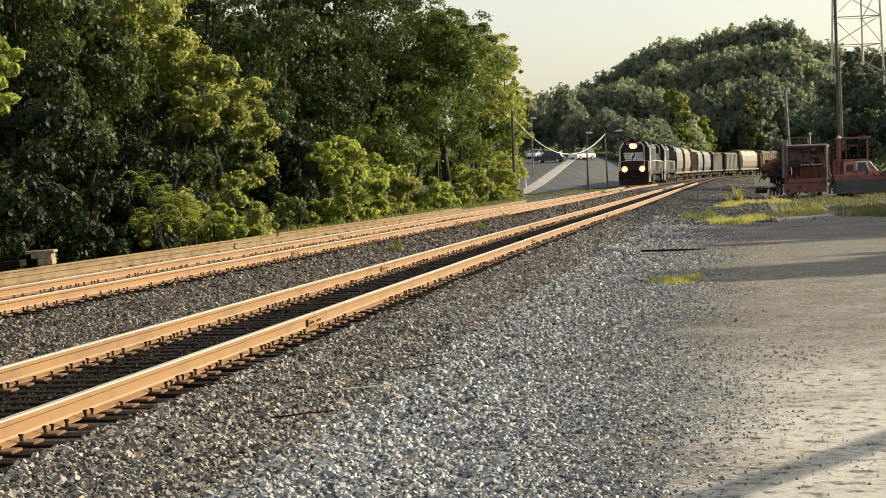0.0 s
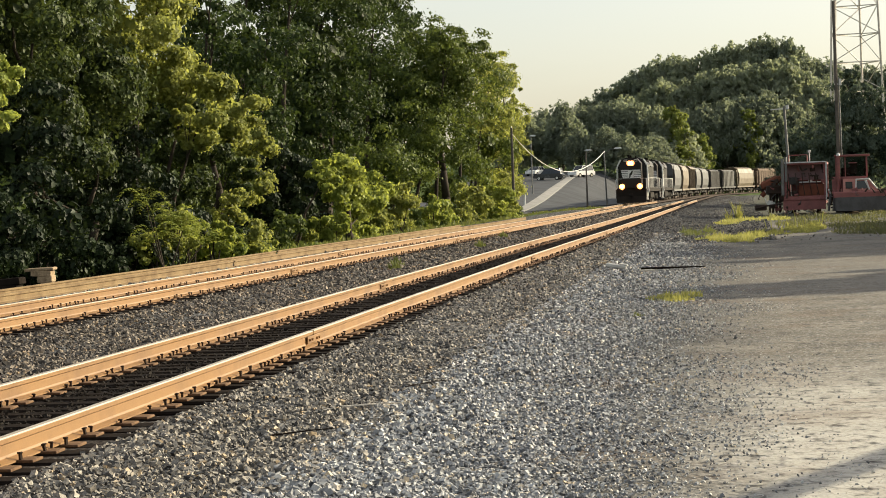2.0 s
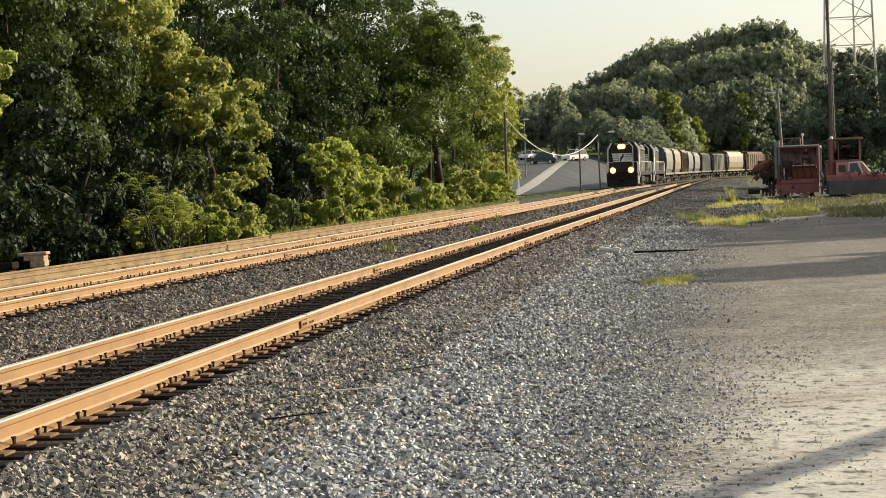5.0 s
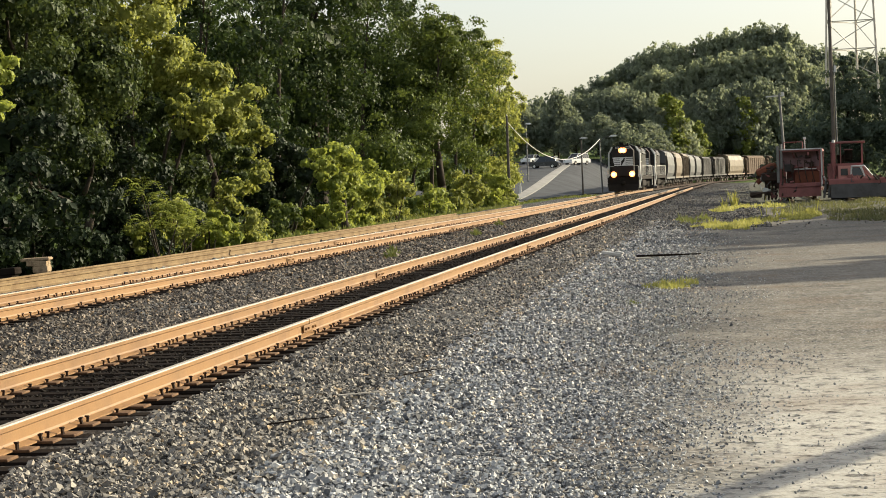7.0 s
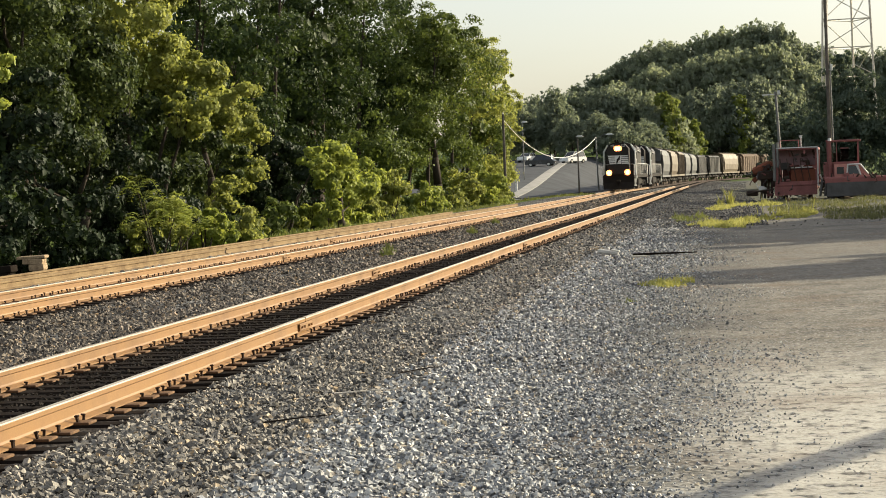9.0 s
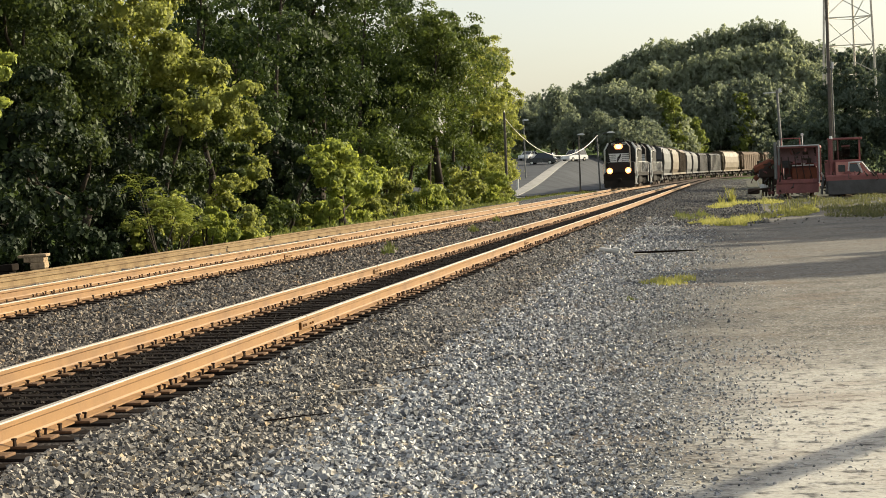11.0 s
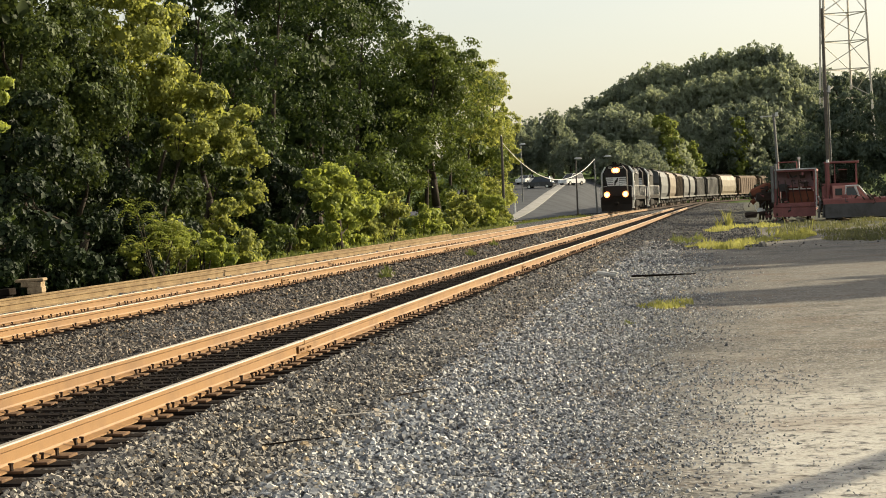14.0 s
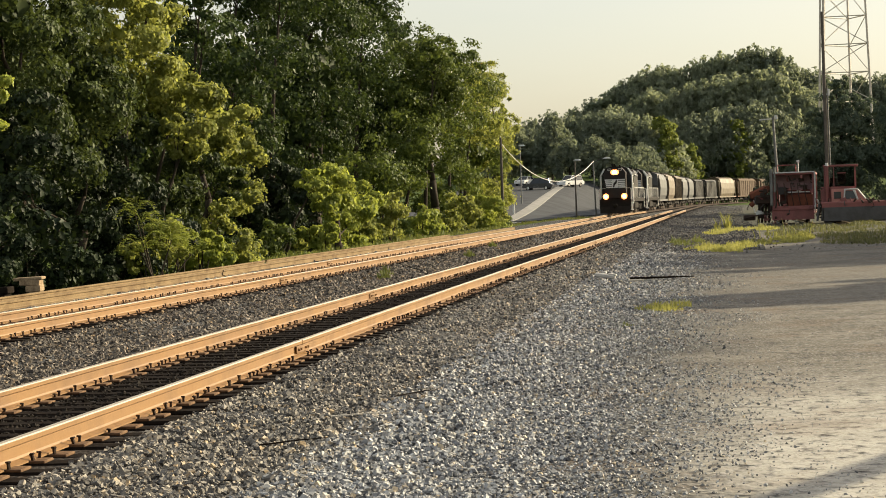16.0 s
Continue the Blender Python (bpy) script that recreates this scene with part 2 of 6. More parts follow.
# ---- ground ----
def ground_material():
    m, n, l, b = material("ballast_and_gravel", 0.9)
    b.inputs["Specular IOR Level"].default_value = 0.12
    pos = n.new("ShaderNodeNewGeometry").outputs["Position"]
    sep = n.new("ShaderNodeSeparateXYZ")
    l.new(pos, sep.inputs[0])
    x = sep.outputs["X"]
    for y0, k in ((95.0, 1.58e-4), (288.0, 1.7e-3)):
        over = calc(n, l, "MAXIMUM", calc(n, l, "SUBTRACT", sep.outputs["Y"], y0), 0.0)
        over = calc(n, l, "MINIMUM", over, 107.0)
        x = calc(n, l, "SUBTRACT", x, calc(n, l, "MULTIPLY", calc(n, l, "MULTIPLY", over, over), k))
    x = calc(n, l, "SUBTRACT", x, calc(n, l, "MULTIPLY", calc(n, l, "MAXIMUM", calc(n, l, "SUBTRACT", sep.outputs["Y"], 202.0), 0.0), 0.0338))
    wob = calc(n, l, "MULTIPLY", calc(n, l, "SUBTRACT", noise_node(n, l, 0.35, 4, pos), 0.5), 3.0)
    fine = noise_node(n, l, 55.0, 3, pos)
    big = noise_node(n, l, 0.5, 5, pos)
    vor = n.new("ShaderNodeTexVoronoi")
    vor.inputs["Scale"].default_value = 19.0
    l.new(pos, vor.inputs["Vector"])
    tone = n.new("ShaderNodeSeparateColor")
    l.new(vor.outputs["Color"], tone.inputs[0])
    stone = ramp(n, l, tone.outputs[0], [(0.0, (0.04, 0.04, 0.043)), (0.5, (0.14, 0.14, 0.142)), (1.0, (0.34, 0.335, 0.33))])
    # near-black cell edges paint the shade in the gaps between stones
    stone = mix(n, l, step(n, l, vor.outputs["Distance"], 0.35, 0.75), stone, (0.035, 0.033, 0.032))
    # compacted lot: brown-grey dirt, fine gravel, and a pale dusty patch worn by wheels
    mid = noise_node(n, l, 1.1, 7, pos, 0.65)
    stone = mix(n, l, calc(n, l, "MULTIPLY", step(n, l, noise_node(n, l, 0.9, 8, pos, 0.75), 0.47, 0.58), 0.7), stone, (0.045, 0.042, 0.04))
    dirt = ramp(n, l, mid, [(0.32, (0.088, 0.077, 0.062)), (0.5, (0.145, 0.128, 0.104)), (0.7, (0.225, 0.203, 0.170))])
    dusty = calc(n, l, "MULTIPLY", step(n, l, calc(n, l, "ADD", sep.outputs["X"], calc(n, l, "MULTIPLY", wob, 0.7)), -1.5, 0.5), step(n, l, calc(n, l, "MULTIPLY", calc(n, l, "ADD", sep.outputs["Y"], calc(n, l, "MULTIPLY", wob, 3.0)), -1.0), -22.0, -15.5))
    pale = ramp(n, l, mid, [(0.3, (0.36, 0.338, 0.295)), (0.7, (0.52, 0.49, 0.43))])
    dirt = mix(n, l, dusty, dirt, pale)
    grit = n.new("ShaderNodeTexVoronoi")
    grit.inputs["Scale"].default_value = 42.0
    l.new(pos, grit.inputs["Vector"])
    gs = n.new("ShaderNodeSeparateColor")
    l.new(grit.outputs["Color"], gs.inputs[0])
    dirt = mix(n, l, calc(n, l, "MULTIPLY", step(n, l, gs.outputs[0], 0.45, 0.9), 0.32), dirt, (0.10, 0.095, 0.09))
    dirt = mix(n, l, calc(n, l, "MULTIPLY", step(n, l, gs.outputs[1], 0.6, 0.95), 0.4), dirt, (0.50, 0.485, 0.46))
    dirt = mix(n, l, calc(n, l, "MULTIPLY", step(n, l, noise_node(n, l, 24.0, 4, pos, 0.7), 0.60, 0.70), 0.28), dirt, (0.09, 0.083, 0.075))
    grass = ramp(n, l, noise_node(n, l, 9.0, 4, pos), [(0.3, (0.035, 0.06, 0.012)), (0.7, (0.10, 0.14, 0.03))])
    # gravel thins out towards the lot
    edge = calc(n, l, "ADD", x, wob)
    lot = step(n, l, edge, -2.3, 0.9)
    half = mix(n, l, calc(n, l, "MULTIPLY", lot, step(n, l, noise_node(n, l, 6.0, 5, pos), 0.30, 0.52)), stone, dirt)
    blotch = calc(n, l, "MULTIPLY", calc(n, l, "MULTIPLY", step(n, l, noise_node(n, l, 0.55, 9, pos, 0.78), 0.46, 0.60), 0.65), step(n, l, sep.outputs["Y"], 30.0, 60.0))
    half = mix(n, l, blotch, half, (0.05, 0.048, 0.047))
    rusty = mix(n, l, calc(n, l, "MULTIPLY", step(n, l, big, 0.5, 0.7), 0.35), half, (0.14, 0.085, 0.05))
    # dark earth and trodden weeds round the parked machines
    yard = calc(n, l, "MULTIPLY", step(n, l, calc(n, l, "ADD", sep.outputs["Y"], calc(n, l, "MULTIPLY", wob, 4.0)), 84.0, 96.0), step(n, l, edge, -1.5, 0.8))
    rusty = mix(n, l, calc(n, l, "MULTIPLY", yard, 0.85), rusty, ramp(n, l, noise_node(n, l, 3.0, 5, pos), [(0.35, (0.03, 0.034, 0.018)), (0.65, (0.085, 0.082, 0.055))]))
    # oily grime between the rails
    grime = calc(n, l, "MULTIPLY", step(n, l, calc(n, l, "MULTIPLY", calc(n, l, "ABSOLUTE", calc(n, l, "ADD", x, 5.6)), -1.0), -1.3, -0.8), 0.75)
    rusty = mix(n, l, grime, rusty, (0.026, 0.02, 0.017))
    # rank grass past the stored rails, on the far bank and on the hill
    green = calc(n, l, "MAXIMUM", step(n, l, calc(n, l, "MULTIPLY", edge, -1.0), 15.6, 17.2), step(n, l, sep.outputs["Y"], 300.0, 330.0))
    col = mix(n, l, green, rusty, grass)
    l.new(col, b.inputs["Base Color"])
    h = calc(n, l, "ADD", calc(n, l, "MULTIPLY", vor.outputs["Distance"], calc(n, l, "SUBTRACT", 0.6, calc(n, l, "MULTIPLY", lot, 0.56))), calc(n, l, "MULTIPLY", fine, calc(n, l, "SUBTRACT", 0.25, calc(n, l, "MULTIPLY", lot, 0.21))))
    bump(n, l, b, calc(n, l, "MULTIPLY", h, -1.0), 0.9, 0.05)
    return m


def build_ground():
    xs = sorted(set([-2600, -1500, -800, -400, -250, -160, -110, -80, -60, -50, -42, -36] + list(np.round(np.arange(-32, 10.01, 0.4), 2)) + [11, 12, 14, 17, 20, 25, 30, 36, 44, 52, 60, 70, 82, 96, 115, 140, 180, 240, 320, 450, 800, 1500, 2600]))
    ys = sorted(set([-2600, -900, -300, -120, -60, -30, -15, -5] + list(np.round(np.arange(0, 60, 1.0), 2)) + list(np.arange(60, 150, 2.5)) + list(np.arange(150, 400, 4.0)) + [410, 430, 460, 500, 560, 650, 800, 1200, 2600]))
    v = []
    for y in ys:
        sh = bend(min(y, 300.0))
        for x in xs:
            # the sheet's fine strip follows the tracks round the curve
            wx = x + sh * max(0.0, 1 - max(0, abs(x + 8) - 25) / 60)
            v.append((wx, y, ground_z(wx, y) + (0.02 * noise.noise(Vector((wx * 0.7, y * 0.5, 0))) if abs(wx) < 60 else 0)))
    w = len(xs)
    f = [(j * w + i, j * w + i + 1, (j + 1) * w + i + 1, (j + 1) * w + i) for j in range(len(ys) - 1) for i in range(w - 1)]
    s = Shape()
    s.v, s.f = v, f
    return whole("ground", s, ground_material(), "grey ballast and dusty gravel lot with grassy banks", "ground", kind="structure", smooth=True)


build_ground()

# ---- tracks ----
rail_steel = worn("rusty_rail_steel", (0.255, 0.136, 0.045), (0.165, 0.084, 0.028), 0.55, 0.05, 1.2, 60, 0.45, 0.001)
rail_old = worn("weathered_rail_steel", (0.25, 0.175, 0.09), (0.12, 0.075, 0.04), 0.75, 0.0, 1.6, 25, 0.8, 0.002)
polished = worn("polished_rail_head", (0.62, 0.54, 0.44), (0.48, 0.39, 0.29), 0.45, 0.7, 0.6, 40, 0.3, 0.0005)
creosote = worn("creosoted_timber", (0.02, 0.015, 0.012), (0.009, 0.007, 0.006), 0.85, 0, 3.0, 25, 0.8, 0.006)
creosote.node_tree.nodes["Principled BSDF"].inputs["Specular IOR Level"].default_value = 0.03
plate_iron = worn("rusty_plate_iron", (0.20, 0.12, 0.065), (0.08, 0.045, 0.028), 0.75, 0.1, 6, 80, 0.6, 0.002)
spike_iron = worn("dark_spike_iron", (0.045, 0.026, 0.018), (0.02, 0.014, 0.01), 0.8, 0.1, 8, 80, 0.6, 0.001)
RAIL = [(-0.075, -0.18), (0.075, -0.18), (0.075, -0.168), (0.016, -0.148), (0.010, -0.13), (0.010, -0.055), (0.035, -0.042), (0.036, -0.012), (0.028, -0.002), (-0.028, -0.002), (-0.036, -0.012), (-0.035, -0.042), (-0.010, -0.055), (-0.010, -0.13), (-0.016, -0.148), (-0.075, -0.168)]
CROWN = [(-0.034, -0.007), (0.034, -0.007), (0.027, 0.001), (-0.027, 0.001)]


def rail_shape(line, off, y0, y1, profile=RAIL, z=HEAD):
    s, k = Shape(), len(profile)
    ys, y = [], y0
    while y < y1:
        ys.append(y)
        y += 1.0 if y < 60 else 3.0
    ys.append(y1)
    for yy in ys:
        x, y2, phi = on(line, yy, off)
        jig = 0.006 * noise.noise(Vector((off * 9, yy * 0.25, 3)))
        s.v += [(x + p * math.cos(phi) + jig, y2 - p * math.sin(phi), z + q + jig * 0.7) for p, q in profile]
    for r in range(len(ys) - 1):
        for i in range(k):
            j = (i + 1) % k
            s.f.append((r * k + i, r * k + j, r * k + k + j, r * k + k + i))
    s.f += [tuple(range(k)), tuple(range(len(s.v) - 1, len(s.v) - k - 1, -1))]
    return s


def tie_mesh(seed):
    rnd = random.Random(seed)
    return Shape().box((0.05 * (seed - 1), 0, -0.09), (2.52 + 0.09 * seed, 0.23, 0.18), top=(1, 0.96), ch=0.012 + 0.008 * rnd.random()).mesh("tie", creosote)


def plate_mesh(seed):
    rnd = random.Random(seed)
    s = Shape().box((0, 0, 0.008), (0.40, 0.19, 0.022), ch=0.005)
    for sx in (-0.095, 0.095):
        for sy in (-0.075, 0.065):
            if rnd.random() < 0.15:
                continue
            up, dx, dy = rnd.uniform(-0.012, 0.016), rnd.uniform(-0.008, 0.008), rnd.uniform(-0.02, 0.02)
            tilt = Euler((rnd.uniform(-0.25, 0.25), rnd.uniform(-0.25, 0.25), rnd.uniform(-0.5, 0.5))).to_matrix()
            s.box((sx + dx, sy + dy, 0.030 + up / 2), (0.019, 0.019, 0.05 + up), tilt).box((sx * 0.96 + dx, sy + dy, 0.052 + up), (0.034, 0.027, 0.014), tilt, ch=0.003)
    me = s.mesh("tie_plate", plate_iron)
    me.materials.append(spike_iron)
    for q in me.polygons:
        q.material_index = 1 if abs(q.center.x) < 0.13 and q.center.z > 0.0195 else 0
    return me


TIES, PLATES = [tie_mesh(i) for i in range(3)], [plate_mesh(i) for i in range(6)]


def joint_bar(line, off, y, parent):
    x, y2, phi = on(line, y, off)
    s = Shape().box((0.03, 0, -0.095), (0.018, 0.62, 0.085), ch=0.006).box((0, 0, -0.06), (0.076, 0.008, 0.125))
    for k in (-0.24, -0.12, 0.12, 0.24):
        s.tube((0.03, k, -0.095), (0.062, k, -0.095), 0.016, n=6)
    part("joint_bar", s, rail_steel, parent, m=pose(x, y2, HEAD, 0, 0, -math.degrees(phi)))


def build_track(line, label, count, y0, joints):
    rnd = random.Random(label)
    track = thing("railway_track", label=label, category="railway track", group="railway tracks")
    for off in (GAUGE / 2, -GAUGE / 2):
        r = part("rail", rail_shape(line, off, 2, 206), rail_steel, track, "rust-brown steel rail", smooth=False)
        part("running_surface", rail_shape(line, off, 2, 206, CROWN), polished, r, "polished bright top of the rail")
        # near-black spike iron on the curve stands in for shade over the rails
        part("rail", rail_shape(line, off, 206.02, 370), spike_iron, track, "dull dark rail round the curve, shade put into its colour")
    y, i = y0, 0
    rest = Shape()
    while y < 330:
        x, y2, phi = on(line, y, 0.012 * rnd.uniform(-1, 1))
        z = HEAD - RAIL_H - 0.012
        m = pose(x, y2, z - 0.01 * rnd.random(), 0, rnd.uniform(-0.4, 0.4), -math.degrees(phi) + rnd.uniform(-1.2, 1.2))
        if i < count:
            t = part("tie", TIES[i % 3], None, track, m=m)
            for off in (GAUGE / 2, -GAUGE / 2):
                part("tie_plate", rnd.choice(PLATES), None, t, m=pose(off, 0, 0.002))
        else:
            rest.box((x, y2, z - 0.09), (2.6, 0.23, 0.18), Matrix.Rotation(-phi, 3, "Z"))
        i += 1
        y += 0.40 + rnd.uniform(-0.03, 0.03)
    tagged(part("distant_tie", rest, creosote, track), kind="stuff")
    for off, jy in joints:
        joint_bar(line, off, jy, track)
    return track


build_track(near_x, "rusty near track of spiked rails on dark timber ties", 180, 9.0, [(0.7525, 21.3), (0.7525, 45.2), (-0.7525, 33.6), (-0.7525, 57.5), (0.7525, 69.0)])
build_track(main_x, "rusty far track on dark timber ties under the train", 150, 20.0, [(0.7525, 42.0), (-0.7525, 53.5), (0.7525, 66.0)])

# lengths of spare rail laid down beside the far track
def spare_rail(x0, x1, ya, yb, z, wide):
    line = lambda y: x0 + (x1 - x0) * (y - ya) / (yb - ya) + 0.05 * math.sin(y * 0.21 + x0)
    prof = [(p * wide, q) for p, q in RAIL]
    whole("spare_rail", rail_shape(line, 0, ya, yb, prof, z), rail_old, "weathered tan length of spare rail lying on the ballast", "rail", "spare rails beside the track")


for a in ((-14.25, -13.95, 26, 49.8, 0.32, 1.2), (-13.95, -13.6, 50.0, 73.6, 0.32, 1.2), (-13.6, -13.3, 73.8, 118, 0.32, 1.2), (-15.0, -14.75, 30, 58, 0.33, 1.2), (-14.75, -14.3, 58.3, 96, 0.33, 1.2)):
    spare_rail(*a)
stain = worn("grey_weathered_timber", (0.38, 0.28, 0.175), (0.12, 0.08, 0.05), 0.85, 0, 7, 26, 0.9, 0.012)
def timber_stack(x, y, rz, courses, label, wood):
    t = thing("timber_stack", pose(x, y, ground_z(x, y) - 0.03, 0, 0, rz), label, "timber stack", "timber offcuts")
    z = 0.0
    for dx, w, h, tilt in courses:
        part("timber", Shape().box((dx, 0, z + h / 2), (w, 0.5, h), Matrix.Rotation(radians(tilt), 3, "Y"), ch=0.016), wood, t)
        z += h - 0.006


timber_stack(-15.75, 40.4, 10, ((0.06, 0.26, 0.17, 2), (0.02, 0.34, 0.15, -3), (-0.06, 0.46, 0.13, 3), (-0.10, 0.66, 0.07, -2)), "weathered tan timber offcuts stacked crookedly behind spare rails", stain)
# the low stack is coloured black to stand in for a dark gap
timber_stack(-16.75, 40.6, 4, ((0.0, 0.55, 0.20, 0), (0.10, 0.50, 0.16, -4)), "low stack of timber ends behind spare rails, blackened as a dark gap", creosote)


# ---- loose stones ----
def stones_mesh(name, xs, ys, size, seed):
    rng = np.random.default_rng(seed)
    n = len(xs)
    six = 2 * math.pi * np.arange(6) / 6
    hexa = np.concatenate([np.stack([np.cos(six), np.sin(six), 0.34 * (-1.0) ** np.arange(6)], 1), [(0.0, 0.0, 0.78), (0.0, 0.0, -0.78)]])
    v = hexa[None] * rng.uniform(0.72, 1.12, (n, 8, 1)) * rng.uniform(0.72, 1.25, (n, 1, 3)) + rng.normal(0, 0.09, (n, 8, 3))
    q = rng.normal(size=(n, 4))
    q /= np.linalg.norm(q, axis=1, keepdims=True)
    w, a, b, c = q.T
    R = np.stack([1 - 2 * (b * b + c * c), 2 * (a * b - c * w), 2 * (a * c + b * w), 2 * (a * b + c * w), 1 - 2 * (a * a + c * c), 2 * (b * c - a * w), 2 * (a * c - b * w), 2 * (b * c + a * w), 1 - 2 * (a * a + b * b)], 1).reshape(n, 3, 3)
    v = np.einsum("nij,nkj->nki", R, v) * size[:, None, None] * 0.56 * (1, 1, 0.9)
    z = np.array([ground_z(x, y) for x, y in zip(xs, ys)]) + size * rng.uniform(0.02, 0.5, n)
    v += np.stack([xs, ys, z], 1)[:, None]
    f = np.array([(k, (k + 1) % 6, 6) for k in range(6)] + [((k + 1) % 6, k, 7) for k in range(6)])
    f = (f[None] + 8 * np.arange(n)[:, None, None]).reshape(-1)
    me = bpy.data.meshes.new(name)
    me.vertices.add(8 * n), me.loops.add(36 * n), me.polygons.add(12 * n)
    me.vertices.foreach_set("co", v.reshape(-1))
    me.loops.foreach_set("vertex_index", f)
    me.polygons.foreach_set("loop_start", np.arange(0, 36 * n, 3))
    me.polygons.foreach_set("use_smooth", np.zeros(12 * n, bool))
    me.update(calc_edges=True)
    return me


def stone_material(name="crushed_stone", tint=(1, 1, 1)):
    m, n, l, b = material(name, 0.7)
    b.inputs["Specular IOR Level"].default_value = 0.16
    geo = n.new("ShaderNodeNewGeometry")
    c = ramp(n, l, geo.outputs["Random Per Island"], [(0.0, (0.06, 0.061, 0.065)), (0.4, (0.20, 0.20, 0.203)), (0.72, (0.35, 0.345, 0.335)), (0.9, (0.50, 0.485, 0.455)), (1.0, (0.46, 0.37, 0.25))])
    c = mix(n, l, 0.35, c, ramp(n, l, noise_node(n, l, 60, 3, geo.outputs["Position"]), [(0.3, (0.08, 0.075, 0.07)), (0.7, (0.4, 0.38, 0.36))]), "OVERLAY")
    c = mix(n, l, 1.0, c, tint, "MULTIPLY")
    l.new(c, b.inputs["Base Color"])
    bump(n, l, b, noise_node(n, l, 120, 2, geo.outputs["Position"]), 0.4, 0.004)
    return m


stone_mat = stone_material()
middle_stone = stone_material("rust_stained_stone", (0.72, 0.63, 0.54))


def scatter(name, count, y0, y1, span, seed, sizes, label, thin=None, mat=None):
    rng = np.random.default_rng(seed)
    y = 1 / (1 / y0 + rng.random(count) * (1 / y1 - 1 / y0))
    u = rng.random(count)
    lo, hi = span
    x = np.array([lo(b) + (hi(b) - lo(b)) * a for a, b in zip(u, y)])
    size = rng.uniform(*sizes, count) * np.exp(rng.normal(0, 0.18, count)) * np.clip(y / 30, 1, 1.5) * (np.clip(1.0 - 0.15 * (x + 3.2), 0.40, 1.0) if y1 < 100 else 1.0)
    if thin:
        keep = rng.random(count) < thin(x, y)
        x, y, size = x[keep], y[keep], size[keep]
    me = stones_mesh(name, x, y, size, seed)
    me.materials.append(mat or stone_mat)
    whole(name, me, None, label, "gravel", kind="stuff")


scatter("ballast_shoulder", 36000, 8.5, 75, (lambda y: near_x(y) + 1.12, lambda y: near_x(y) + 2.9), 3, (0.022, 0.050), "sharp brown-dusted crushed-stone ballast along the near track", None, stone_material("dusty_crushed_stone", (1.0, 0.94, 0.86)))
scatter("loose_ballast", 76000, 8.5, 75, (lambda y: near_x(y) + 2.6, lambda y: 0.9), 13, (0.026, 0.054), "sharp blue-grey crushed stone spread beside the near track", lambda x, y: np.clip(1.0 - (x + 1.8 + 0.8 * np.sin(y * 0.9) * np.sin(y * 0.37 + x)) / 2.4, 0.03, 1), stone_material("clean_crushed_stone", (1.45, 1.49, 1.55)))
scatter("loose_gravel", 80000, 9, 60, (lambda y: -2.2, lambda y: 3.5), 4, (0.013, 0.036), "loose grey gravel scattered over the dusty lot", lambda x, y: np.clip(0.95 - (x + 2.3 + 0.5 * np.sin(y * 0.7)) / 2.7, 0.05, 1), stone_material("loose_grey_gravel", (1.2, 1.22, 1.25)))
oily_stone = worn("oily_crushed_stone", (0.026, 0.021, 0.017), (0.010, 0.008, 0.006), 0.7, 0, 5, 60, 0.6, 0.003)
oily_stone.node_tree.nodes["Principled BSDF"].inputs["Specular IOR Level"].default_value = 0.08
scatter("crib_ballast", 15000, 9, 60, (lambda y: near_x(y) - 0.66, lambda y: near_x(y) + 0.66), 5, (0.02, 0.045), "small oily stones between the ties of the near track", None, oily_stone)
scatter("middle_ballast", 22000, 17, 95, (lambda y: main_x(y) + 1.2, lambda y: near_x(y) - 1.1), 6, (0.028, 0.06), "dull brown-grey ballast between the two tracks", None, middle_stone)
scatter("far_ballast", 6000, 26, 80, (lambda y: main_x(y) - 2.6, lambda y: main_x(y) - 0.95), 7, (0.028, 0.06), "grey crushed-stone ballast beyond the far track")
scatter("distant_shoulder", 19000, 64, 285, (lambda y: near_x(y) + 1.05, lambda y: near_x(y) + 7.0), 8, (0.03, 0.05), "coarse grey ballast along the far stretch of track", None, stone_material("dull_grey_stone", (0.5, 0.5, 0.52)))
scatter("distant_middle_ballast", 5000, 88, 170, (lambda y: main_x(y) + 1.0, lambda y: near_x(y) - 1.0), 9, (0.05, 0.085), "brown-grey ballast between the far stretches of track", None, middle_stone)
scatter("rubble", 380, 62, 150, (lambda y: -3.0 + 0.01 * y, lambda y: 6.0), 10, (0.03, 0.06), "dark clods and rubble strewn over the far lot", None, stone_material("dusty_clods", (0.55, 0.52, 0.5)))

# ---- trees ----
# tones from near-black to bright put the wood's sun and shade into leaves
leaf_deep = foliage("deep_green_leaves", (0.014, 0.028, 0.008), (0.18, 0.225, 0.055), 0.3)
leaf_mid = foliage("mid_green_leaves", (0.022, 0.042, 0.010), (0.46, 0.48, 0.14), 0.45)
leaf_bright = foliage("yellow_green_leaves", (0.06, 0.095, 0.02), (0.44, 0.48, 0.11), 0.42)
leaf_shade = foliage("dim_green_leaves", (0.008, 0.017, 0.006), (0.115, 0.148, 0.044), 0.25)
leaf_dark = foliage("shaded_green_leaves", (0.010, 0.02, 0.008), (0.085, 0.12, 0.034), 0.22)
leaf_ivy_shade = foliage("shaded_ivy_leaves", (0.008, 0.015, 0.007), (0.034, 0.05, 0.019), 0.12)
# hill leaves are paled and greyed, which puts distance haze into their colour
leaf_hazed = foliage("hazed_green_leaves", (0.17, 0.20, 0.155), (0.34, 0.37, 0.265), 0.5, 0.15)
